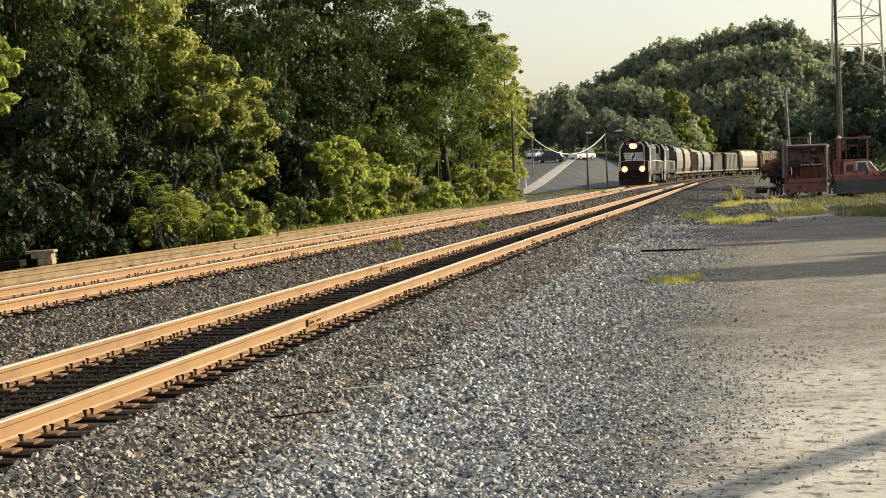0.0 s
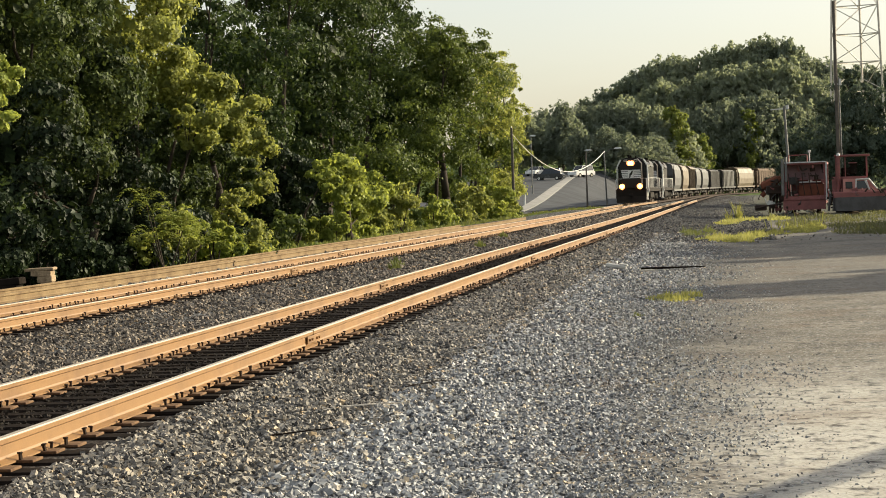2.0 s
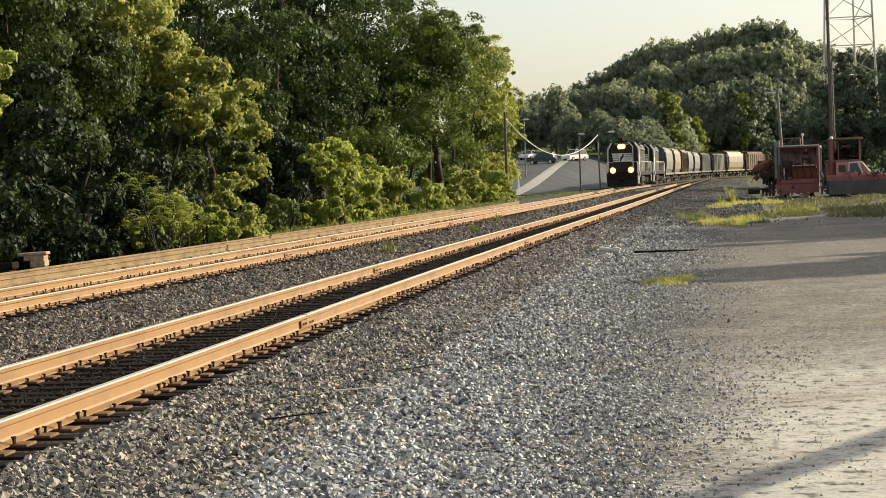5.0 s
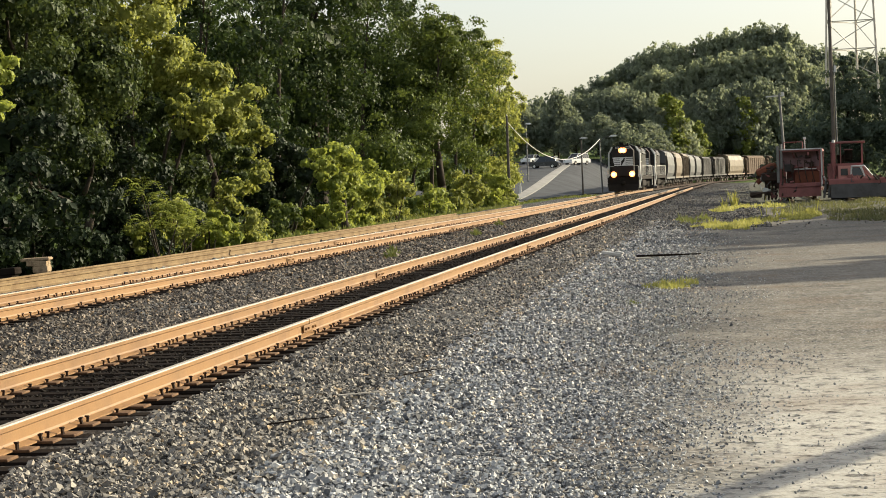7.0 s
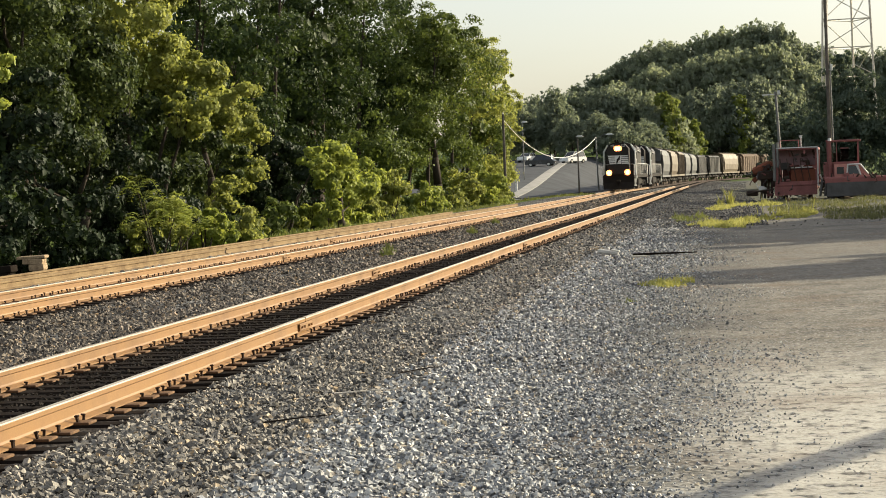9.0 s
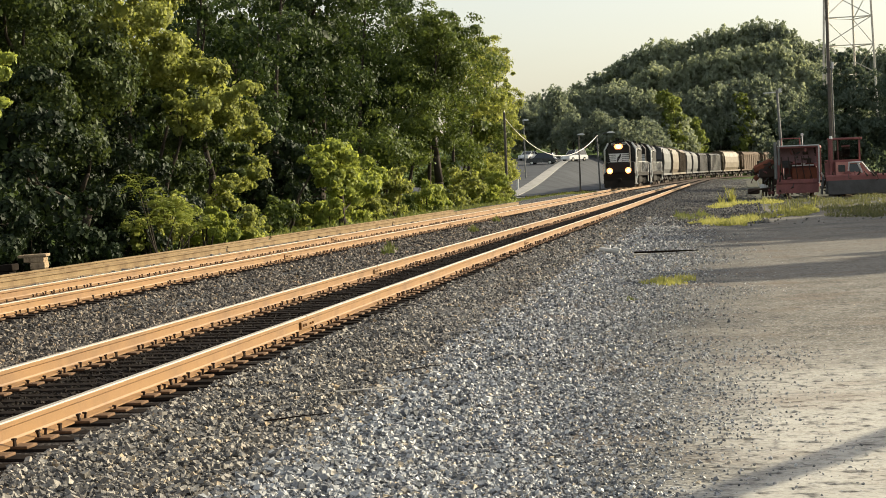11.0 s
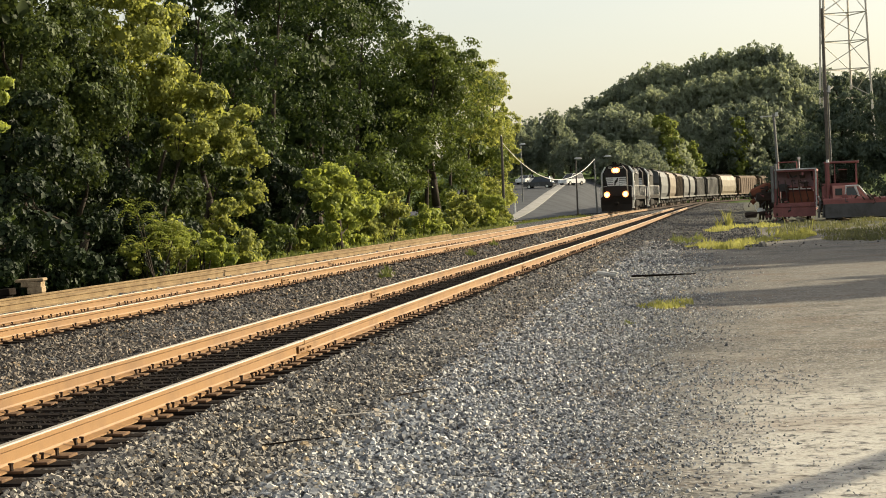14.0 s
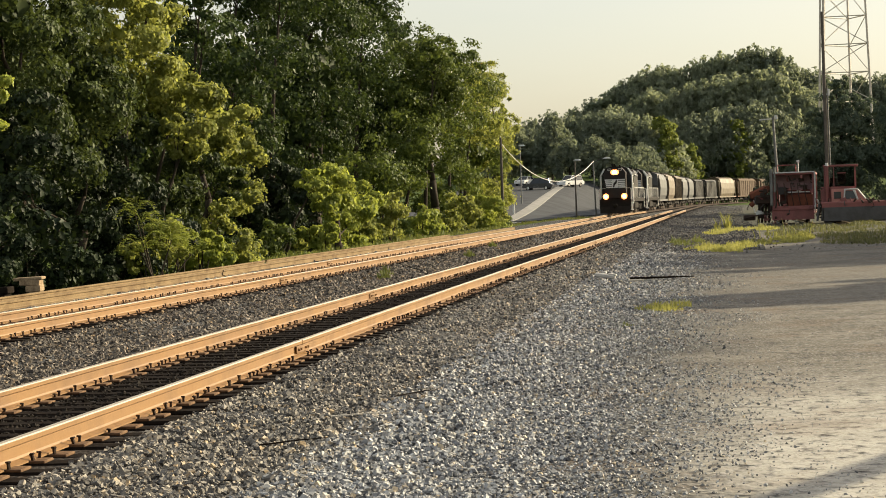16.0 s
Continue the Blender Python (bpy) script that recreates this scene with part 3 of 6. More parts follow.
leaf_hazed_dark = foliage("hazed_dark_leaves", (0.14, 0.17, 0.14), (0.26, 0.29, 0.22), 0.5, 0.15)
leaf_pine = foliage("dark_cedar_leaves", (0.055, 0.08, 0.06), (0.13, 0.16, 0.115), 0.35)
grass_mat = foliage("yellowing_grass", (0.17, 0.19, 0.05), (0.46, 0.44, 0.16), 0.42, 1.5)
# olive tone for the grass by the machines, with its shade put into the colour
shaded_grass = foliage("shaded_olive_grass", (0.075, 0.085, 0.04), (0.17, 0.17, 0.085), 0.35, 1.5)
weed_mat = foliage("green_weeds", (0.07, 0.09, 0.028), (0.18, 0.195, 0.065), 0.4, 1.5)
bark = worn("grey_brown_bark", (0.055, 0.043, 0.032), (0.03, 0.024, 0.018), 0.9, 0, 3, 18, 0.8, 0.02)


def leaf_mesh(name, pos, nrm, size, seed, mat, slim=0.7):
    """Folded four-cornered leaves at the places pos, facing nrm."""
    rng = np.random.default_rng(seed)
    n = len(pos)
    nrm = nrm / (np.linalg.norm(nrm, axis=1, keepdims=True) + 1e-9)
    a = np.cross(nrm, rng.normal(size=(n, 3)))
    a /= np.linalg.norm(a, axis=1, keepdims=True) + 1e-9
    a[:, 2] -= 0.35
    b = np.cross(nrm, a)
    s = (size * rng.uniform(0.6, 1.35, n))[:, None]
    v = np.stack([pos - a * s * 0.5, pos + b * s * slim * 0.5 + nrm * s * 0.12, pos + a * s * 0.5, pos - b * s * slim * 0.5 + nrm * s * 0.12], 1)
    f = (np.array([(0, 1, 2), (0, 2, 3)])[None] + 4 * np.arange(n)[:, None, None]).reshape(-1)
    me = bpy.data.meshes.new(name)
    me.vertices.add(4 * n), me.loops.add(6 * n), me.polygons.add(2 * n)
    me.vertices.foreach_set("co", v.reshape(-1))
    me.loops.foreach_set("vertex_index", f)
    me.polygons.foreach_set("loop_start", np.arange(0, 6 * n, 3))
    me.update(calc_edges=True)
    me.materials.append(mat)
    return me


def crown_points(balls, count, seed, size):
    """Leaf places on many small clumps spread over the balls of a crown, with gaps between, and oversized leaves added
    inside to block light.
    """
    rng = np.random.default_rng(seed)
    w = np.array([r ** 2 for *_, r in balls])
    pos, nrm, big = [], [], []
    for (x, y, z, r), k in zip(balls, np.maximum(60, count * w / w.sum()).astype(int)):
        m = max(16, int(24 * min(1.7, r / 2.0)))
        d = rng.normal(size=(m, 3))
        d /= np.linalg.norm(d, axis=1, keepdims=True)
        c = d * r * rng.uniform(0.5, 1.02, (m, 1)) * (1, 1, 0.92)
        cr = r * (0.27 if r > 1.6 else 0.25) * rng.uniform(0.45, 1.5, m)
        i = rng.integers(0, m, k)
        e = rng.normal(size=(k, 3)) + d[i] * 0.9 + (0, 0, 0.5)
        e /= np.linalg.norm(e, axis=1, keepdims=True)
        p = c[i] + e * (cr[i] * (rng.uniform(0.3, 1.12, k) ** 0.5 + (rng.random(k) < 0.12) * rng.random(k) * 0.6))[:, None] * (1.1, 1.1, 0.75)
        pos.append(p + (x, y, z))
        nrm.append(e * 1.0 + rng.normal(size=(k, 3)) * 0.48 + (0, 0, 0.1))
        big.append(np.full(k, size))
        q = int(80 + 90 * r)
        f = rng.normal(size=(q, 3))
        f /= np.linalg.norm(f, axis=1, keepdims=True)
        pos.append(f * r * rng.uniform(0.05, 0.5, (q, 1)) * (1, 1, 0.9) + (x, y, z))
        nrm.append(f + rng.normal(size=(q, 3)) * 0.4)
        big.append(np.full(q, max(size, 0.15 * r)))
    return np.concatenate(pos), np.concatenate(nrm), np.concatenate(big)


tree_no = 0


def tree(label, x, y, balls, leaves, size, mat, trunk=True, name="tree", group="trees of the wood edge"):
    global tree_no
    tree_no += 1
    rnd = random.Random(tree_no)
    z0 = ground_z(x, y) - 0.05
    t = thing(name, pose(x, y, z0), label, name, group)
    local = [(a - x, b - y, c - z0, r) for a, b, c, r in balls]
    if trunk:
        top = max(b[2] for b in local)
        r0 = 0.12 + 0.018 * top
        s, p, k = Shape(), Vector((0, 0, 0)), 6
        pts = [p]
        for i in range(k):
            p = p + Vector((rnd.uniform(-0.25, 0.25), rnd.uniform(-0.25, 0.25), top * 0.85 / k))
            pts.append(p)
        for i in range(k):
            s.tube(pts[i], pts[i + 1], r0 * (1.25 if i == 0 else 1 - i / (k + 1)), r0 * (1 - (i + 1) / (k + 1)), 9)
        far = size > 0.5
        if not far:
            part("trunk", s, bark, t, smooth=True)
        for bx, by, bz, r in local:
            limb = s if far else Shape()
            e = Vector((bx, by, bz))
            if math.hypot(bx, by) > 3.2 and not far:
                # a stem of its own carries this part of the crown
                m = Vector((bx - 0.9, by, bz * 0.5))
                limb.tube((bx - 1.3, by, 0), m, r0 * 0.45, r0 * 0.3, 8).tube(m, e, r0 * 0.3, r0 * 0.06, 7)
            else:
                q = min(pts[1:], key=lambda w: abs(w.z - max(0.8, bz - r)))
                m = (q + e) / 2 + Vector((rnd.uniform(-0.3, 0.3), rnd.uniform(-0.3, 0.3), -0.25))
                limb.tube(q, m, r0 * 0.32, r0 * 0.2, 7).tube(m, e, r0 * 0.2, r0 * 0.06, 7)
            for j in range(3):
                g = Vector((rnd.gauss(0, 1), rnd.gauss(0, 1), rnd.gauss(0.3, 1))).normalized() * r * 0.45
                limb.tube(m.lerp(e, 0.5 + 0.14 * j), e + g, r0 * 0.1, 0.01, 5)
            if not far:
                part("limb", limb, bark, t)
        if far:
            part("trunk", s, bark, t, smooth=True)
    else:
        for bx, by, bz, r in local:
            for j in range(4):
                part("stem", Shape().tube((bx + rnd.uniform(-0.2, 0.2), by + rnd.uniform(-0.2, 0.2), 0), (bx + rnd.uniform(-r, r) * 0.6, by + rnd.uniform(-r, r) * 0.6, bz + r * 0.5), 0.03, 0.008, 5), bark, t)
    p, n, big = crown_points(local, leaves, tree_no, size)
    keep = p[:, 2] > 0.03
    part("crown", leaf_mesh("crown", p[keep], n[keep], big[keep], tree_no, mat), None, t)
    return t


def bush(*a):
    return tree(*a, name="bush", group="bushes along the bank")


# crowns take lit or shaded leaf tones, so light is partly in the colour
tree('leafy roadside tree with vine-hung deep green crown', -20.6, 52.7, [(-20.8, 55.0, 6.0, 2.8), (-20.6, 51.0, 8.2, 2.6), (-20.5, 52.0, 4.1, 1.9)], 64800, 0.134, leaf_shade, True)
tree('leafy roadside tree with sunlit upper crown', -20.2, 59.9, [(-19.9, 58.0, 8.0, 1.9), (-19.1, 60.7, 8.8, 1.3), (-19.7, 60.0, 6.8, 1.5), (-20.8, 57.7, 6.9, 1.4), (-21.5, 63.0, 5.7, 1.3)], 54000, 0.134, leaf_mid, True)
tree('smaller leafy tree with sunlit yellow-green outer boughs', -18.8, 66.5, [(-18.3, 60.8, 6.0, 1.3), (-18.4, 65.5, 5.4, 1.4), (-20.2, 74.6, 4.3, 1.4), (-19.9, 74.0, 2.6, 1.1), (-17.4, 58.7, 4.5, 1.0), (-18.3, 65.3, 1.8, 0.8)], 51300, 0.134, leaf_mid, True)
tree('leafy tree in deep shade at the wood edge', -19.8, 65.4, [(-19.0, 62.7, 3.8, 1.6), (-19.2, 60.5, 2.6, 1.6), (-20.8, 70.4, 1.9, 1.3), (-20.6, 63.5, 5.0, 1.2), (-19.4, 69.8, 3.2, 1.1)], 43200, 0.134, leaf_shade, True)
tree('dark leafy understorey tree hung with creepers, shade put into its leaves', -19.1, 51.9, [(-18.0, 47.2, 1.5, 1.6), (-19.4, 56.2, 1.7, 1.7), (-18.5, 44.8, 1.4, 1.2), (-17.9, 56.2, 1.3, 1.2), (-20.3, 49.8, 3.6, 2.0), (-20.6, 57.6, 3.7, 1.8)], 43200, 0.143, leaf_ivy_shade, True)
tree('rounded dark green tree smothered in creeper', -20.0, 81.6, [(-19.1, 77.3, 2.8, 1.4), (-19.9, 76.8, 1.8, 1.4), (-21.3, 88.7, 1.2, 1.5), (-20.3, 88.5, 3.1, 1.2), (-19.2, 76.8, 0.6, 1.2)], 29700, 0.176, leaf_ivy_shade, True)
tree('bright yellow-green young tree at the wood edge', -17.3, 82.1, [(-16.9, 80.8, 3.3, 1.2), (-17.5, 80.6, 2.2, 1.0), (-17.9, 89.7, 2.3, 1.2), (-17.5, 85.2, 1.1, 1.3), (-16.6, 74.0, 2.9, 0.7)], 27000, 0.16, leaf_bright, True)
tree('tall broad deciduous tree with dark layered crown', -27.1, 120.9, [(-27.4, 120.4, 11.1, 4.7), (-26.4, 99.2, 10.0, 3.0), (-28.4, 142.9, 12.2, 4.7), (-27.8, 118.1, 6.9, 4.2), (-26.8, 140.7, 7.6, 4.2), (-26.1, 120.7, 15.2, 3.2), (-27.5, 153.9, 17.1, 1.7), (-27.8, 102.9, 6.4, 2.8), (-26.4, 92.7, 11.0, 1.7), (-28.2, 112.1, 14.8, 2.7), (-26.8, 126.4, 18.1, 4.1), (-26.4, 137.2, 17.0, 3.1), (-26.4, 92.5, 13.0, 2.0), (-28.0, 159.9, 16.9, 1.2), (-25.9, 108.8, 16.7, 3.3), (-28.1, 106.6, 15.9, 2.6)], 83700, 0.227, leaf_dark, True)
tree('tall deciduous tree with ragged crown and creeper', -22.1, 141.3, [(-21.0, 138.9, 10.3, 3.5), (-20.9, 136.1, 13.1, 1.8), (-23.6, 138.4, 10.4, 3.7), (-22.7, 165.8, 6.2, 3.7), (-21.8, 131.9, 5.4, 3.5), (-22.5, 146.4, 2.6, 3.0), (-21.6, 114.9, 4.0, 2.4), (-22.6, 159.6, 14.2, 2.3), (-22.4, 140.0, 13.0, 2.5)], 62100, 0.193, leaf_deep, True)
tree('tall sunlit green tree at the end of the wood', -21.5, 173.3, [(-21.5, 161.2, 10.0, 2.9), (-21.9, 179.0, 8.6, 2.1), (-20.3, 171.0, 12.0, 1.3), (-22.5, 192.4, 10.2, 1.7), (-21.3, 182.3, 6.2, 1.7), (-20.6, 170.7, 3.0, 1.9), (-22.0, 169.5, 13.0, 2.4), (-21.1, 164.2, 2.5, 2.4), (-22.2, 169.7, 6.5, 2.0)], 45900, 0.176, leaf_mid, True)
bush('leafy green bush at the wood edge', -17.7, 95.6, [(-17.4, 95.6, 1.9, 1.2), (-18.0, 95.5, 1.0, 0.9)], 9450, 0.16, leaf_mid, False)
bush('bright green bush in the weeds along the bank', -17.7, 110.2, [(-17.4, 105.6, 1.1, 1.0), (-18.0, 114.8, 0.7, 0.8)], 8100, 0.16, leaf_bright, False)
bush('leafy green bush at the wood edge', -17.7, 122.1, [(-17.4, 123.4, 1.5, 1.3), (-18.0, 120.9, 0.8, 0.9)], 8100, 0.16, leaf_mid, False)
bush('bright green bush in the weeds along the bank', -17.7, 136.8, [(-17.4, 137.0, 1.1, 1.4), (-18.0, 136.6, 0.3, 0.8)], 6750, 0.16, leaf_bright, False)
bush('bright green bush in the weeds along the bank', -17.7, 78.5, [(-17.4, 78.8, 0.7, 0.7), (-18.0, 78.2, 0.7, 0.6)], 6750, 0.16, leaf_bright, False)
bush('leafy green bush at the wood edge', -17.7, 89.6, [(-17.7, 89.6, 0.5, 0.7)], 5400, 0.16, leaf_mid, False)
bush('leafy green bush spilling over the bank by the rails', -17.3, 53.9, [(-17.3, 54.8, 1.0, 0.9), (-17.3, 53.1, 0.6, 0.6)], 9450, 0.118, leaf_mid, False)
bush('leafy green bush spilling over the bank by the rails', -17.3, 60.8, [(-17.3, 59.7, 0.8, 0.7), (-17.3, 61.9, 0.4, 0.5)], 6750, 0.118, leaf_bright, False)
bush('leafy green bush spilling over the bank by the rails', -17.0, 63.7, [(-17.0, 63.7, 0.6, 0.7)], 4725, 0.118, leaf_mid, False)
bush('leafy green bush spilling over the bank by the rails', -17.0, 55.8, [(-17.0, 55.8, 1.2, 0.7)], 6075, 0.118, leaf_bright, False)

# slim tree added for a sunlit cluster; its yellow-green leaves carry the light
tree('slim tree with sunlight put into its bright leaves', -19.15, 45.6, [(-18.95, 45.5, 5.2, 0.7), (-19.0, 45.3, 4.4, 0.6), (-19.1, 45.7, 5.9, 0.6)], 9000, 0.13, leaf_bright, True)


def sumac(x, y, tall, seed):
    """A sumac shrub: thin stems that carry long feathered leaves."""
    rnd = random.Random(seed)
    z0 = ground_z(x, y) - 0.05
    t = thing("sumac", pose(x, y, z0), "feathery green sumac shrub reaching out of the wood edge", "bush", "bushes along the bank")
    crown, n = Shape(), 11
    for i in range(4):
        tip = Vector((rnd.uniform(-0.7, 0.7), rnd.uniform(-0.5, 0.5), tall * rnd.uniform(0.4, 1.0)))
        part("stem", Shape().tube((tip.x * 0.2, tip.y * 0.2, 0), tip, 0.03, 0.015, 6), bark, t)
        for j in range(7):
            a = j * 0.9 + rnd.uniform(-0.3, 0.3) + i
            out, side = Vector((math.cos(a), math.sin(a), 0)), Vector((-math.sin(a), math.cos(a), 0))
            reach, lift = rnd.uniform(0.45, 0.9), rnd.uniform(0.2, 0.8)
            spine = [tip + out * reach * k / n + Vector((0, 0, lift * math.sin(2.2 * k / n) - 0.35 * (k / n) ** 2)) for k in range(n + 1)]
            crown.path(spine, 0.006, 4)
            for k in range(2, n + 1):
                for w in (-1, 1):
                    b, l = spine[k], 0.20 * (1.1 - 0.6 * abs(k / n - 0.5))
                    c = b + side * w * l + out * 0.07 - Vector((0, 0, 0.05))
                    crown.add([b, (b + c) / 2 + out * 0.03, c, (b + c) / 2 - out * 0.03], [(0, 1, 2), (0, 2, 3)])
    tagged(part("crown", crown.mesh("crown", leaf_bright, fix=False), None, t), kind="stuff")


sumac(-16.7, 52.6, 2.0, 1)
sumac(-16.9, 54.4, 1.6, 2)

# rank undergrowth along the foot of the wood; the first four darkened for shade
for i in range(30):
    rnd = random.Random(300 + i)
    yy = 43 + i * 3.9 + rnd.uniform(-1.2, 1.2)
    r = rnd.uniform(0.6, 1.15)
    bush("tangled green undergrowth at the foot of the wood", -18.6 + rnd.uniform(-0.5, 0.7), yy, [(-18.6 + rnd.uniform(-0.5, 0.5), yy, r * 0.5 - 0.2, r), (-18.9, yy + r * 0.9, r * 0.4 - 0.2, r * 0.8)], 3200, 0.15, (leaf_ivy_shade if i < 4 else (leaf_deep, leaf_mid, leaf_dark, leaf_mid)[i % 4]), False)

# wood behind the edge, so that little sky shows between the trunks; leaves in the shaded tone
for i in range(13):
    rnd = random.Random(40 + i)
    yy = 44 + i * 10.5
    h = 5.5 + 0.055 * yy
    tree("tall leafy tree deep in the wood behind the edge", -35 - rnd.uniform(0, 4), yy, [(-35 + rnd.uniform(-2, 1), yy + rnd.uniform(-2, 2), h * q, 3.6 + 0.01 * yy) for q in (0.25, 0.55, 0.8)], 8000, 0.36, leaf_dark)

# cedars and brush behind the work machines
tree("dark green cedar with a broad pointed crown", 10.6, 169.0, [(10.5, 169, 2.5, 3.6), (10.8, 169, 5.2, 3.2), (10.6, 169, 7.6, 2.5), (10.5, 169, 9.6, 1.7), (10.4, 169, 11.4, 1.1), (9.2, 168.8, 8.6, 1.3), (8.0, 168.5, 5.0, 2.0), (7.2, 168.6, 2.8, 2.2), (13.2, 169.3, 5.4, 2.4), (13, 169, 8.2, 1.7)], 30000, 0.24, leaf_pine, True, "tree", "cedars behind the machines")
tree("dark green cedar with a dense low crown", 17.5, 170.5, [(16.5, 170, 3.0, 3.8), (17.5, 170, 6.4, 3.4), (17.0, 170, 9.2, 2.2), (20, 170, 5, 3.5), (18, 170, 10.4, 1.2)], 22000, 0.25, leaf_pine, True, "tree", "cedars behind the machines")
tree("dark brushy evergreen beside the rail line", 6.2, 178.0, [(5.6, 178, 2.0, 2.4), (7.4, 178, 3.0, 2.8), (6.4, 178, 5.2, 2.0), (8.4, 178, 6.2, 2.2), (4.4, 178, 1.6, 1.5)], 14000, 0.25, leaf_pine, True, "tree", "cedars behind the machines")

# woods on the hill: a few grown shapes, repeated at many sizes and turns, haze in their leaf colour
def far_tree(seed, mat, lean):
    rnd = random.Random(seed)
    balls = []
    for i in range(15):
        a, u = i * 2.4 + rnd.uniform(-0.4, 0.4), 0.12 + 0.86 * i / 14
        q = 5.6 * math.sin(math.pi * min(1, 0.22 + 0.66 * u)) * lean
        balls.append((q * math.cos(a), q * math.sin(a), 3.2 + 13.0 * u + rnd.uniform(-0.6, 0.6), 2.9 + rnd.uniform(-0.6, 0.5)))
    balls += [(rnd.uniform(-1.5, 1.5), rnd.uniform(-1.5, 1.5), 16.6, 2.9), (0, 0, 10, 4.2)]
    t = tree("broad deciduous tree on the wooded hill", 0, 0, balls, 8500, 0.66, mat, True, "tree", "trees of the wooded hill")
    return t


far_kinds = [far_tree(90 + i, m, 0.9 + 0.1 * i) for i, m in enumerate((leaf_hazed, leaf_hazed_dark, leaf_hazed, leaf_hazed_dark))]
placed = 0


def plant(x, y, top, kind, wide=1.0):
    global placed
    rnd = random.Random(700 + placed)
    z0 = ground_z(x, y) - 0.1
    k = (top - z0) / 19.6
    w = k * wide * rnd.uniform(0.85, 1.2)
    m = pose(x, y, z0, 0, 0, rnd.uniform(0, 360)) @ Matrix.Diagonal((w, w, k, 1))
    if placed < len(far_kinds):
        far_kinds[placed].matrix_basis = m
    else:
        proto = far_kinds[kind % len(far_kinds)]
        copy_thing(proto, m @ Matrix.Diagonal([1 / q for q in proto.scale] + [1]))
    placed += 1


FAR_ROWS = (((-33, 420, 23.1), (-29, 421, 25.0), (-25, 421, 27.3), (-21, 422, 29.1), (-18, 423, 30.7), (-14, 423, 32.1), (-10, 424, 31.9), (-6, 424, 32.8), (-2, 425, 34.0), (2, 426, 34.4), (5, 426, 35.2)),
            ((9, 427, 36.0), (13, 427, 35.1), (17, 428, 32.1), (21, 429, 30.2), (24, 429, 28.7), (28, 430, 28.0), (32, 430, 28.4), (36, 431, 28.5), (40, 432, 28.4)),
            ((-29, 385, 17.3), (-25, 386, 19.4), (-21, 387, 21.4), (-17, 387, 23.1), (-13, 388, 24.6), (-9, 388, 24.5), (-5, 389, 25.5), (-2, 390, 26.4), (2, 390, 27.0), (6, 391, 27.8), (10, 392, 28.0), (14, 392, 25.9), (18, 393, 23.4), (21, 393, 21.8), (26, 392, 18)),
            ((-9, 371, 17.4), (-5, 372, 18.6), (-1, 375, 19.3), (3, 378, 20.0), (7, 381, 20.8), (11, 384, 20.3), (15, 386, 17.0), (20, 388, 15)),
            ((-30, 329, 16.3), (-27, 330, 17.2), (-23, 330, 17.4), (-20, 331, 18.0), (-17, 331, 17.4), (-14, 332, 16.6), (-11, 332, 14.6), (-8, 334, 10.0)),
            ((-34, 330, 15.0), (-38, 332, 14.0), (-43, 335, 14.5), (-36, 356, 18.0), (-42, 360, 18.5), (-48, 350, 17)))
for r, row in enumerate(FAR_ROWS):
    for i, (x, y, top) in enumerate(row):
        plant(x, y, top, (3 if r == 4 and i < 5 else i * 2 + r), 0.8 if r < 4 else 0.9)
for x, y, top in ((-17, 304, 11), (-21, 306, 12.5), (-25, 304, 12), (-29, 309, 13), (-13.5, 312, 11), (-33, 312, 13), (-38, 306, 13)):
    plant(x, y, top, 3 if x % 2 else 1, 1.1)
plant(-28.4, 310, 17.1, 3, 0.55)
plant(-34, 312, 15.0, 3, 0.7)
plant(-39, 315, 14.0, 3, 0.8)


# trees that stand out in front of the hill, sunlight put into their yellower leaf colour
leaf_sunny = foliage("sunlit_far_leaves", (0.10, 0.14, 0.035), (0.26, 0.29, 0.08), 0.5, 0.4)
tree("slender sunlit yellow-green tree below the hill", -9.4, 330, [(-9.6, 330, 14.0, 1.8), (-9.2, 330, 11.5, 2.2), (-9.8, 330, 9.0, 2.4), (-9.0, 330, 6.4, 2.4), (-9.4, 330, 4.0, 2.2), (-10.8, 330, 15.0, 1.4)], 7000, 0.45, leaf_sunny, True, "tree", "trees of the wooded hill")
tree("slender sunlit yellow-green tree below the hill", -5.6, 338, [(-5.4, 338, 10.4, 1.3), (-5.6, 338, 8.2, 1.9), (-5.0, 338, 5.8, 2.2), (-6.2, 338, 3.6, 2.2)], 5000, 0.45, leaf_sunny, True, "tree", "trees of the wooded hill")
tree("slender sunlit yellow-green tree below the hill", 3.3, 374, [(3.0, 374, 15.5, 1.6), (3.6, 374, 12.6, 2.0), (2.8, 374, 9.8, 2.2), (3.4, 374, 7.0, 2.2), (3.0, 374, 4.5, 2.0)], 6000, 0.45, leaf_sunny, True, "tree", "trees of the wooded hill")

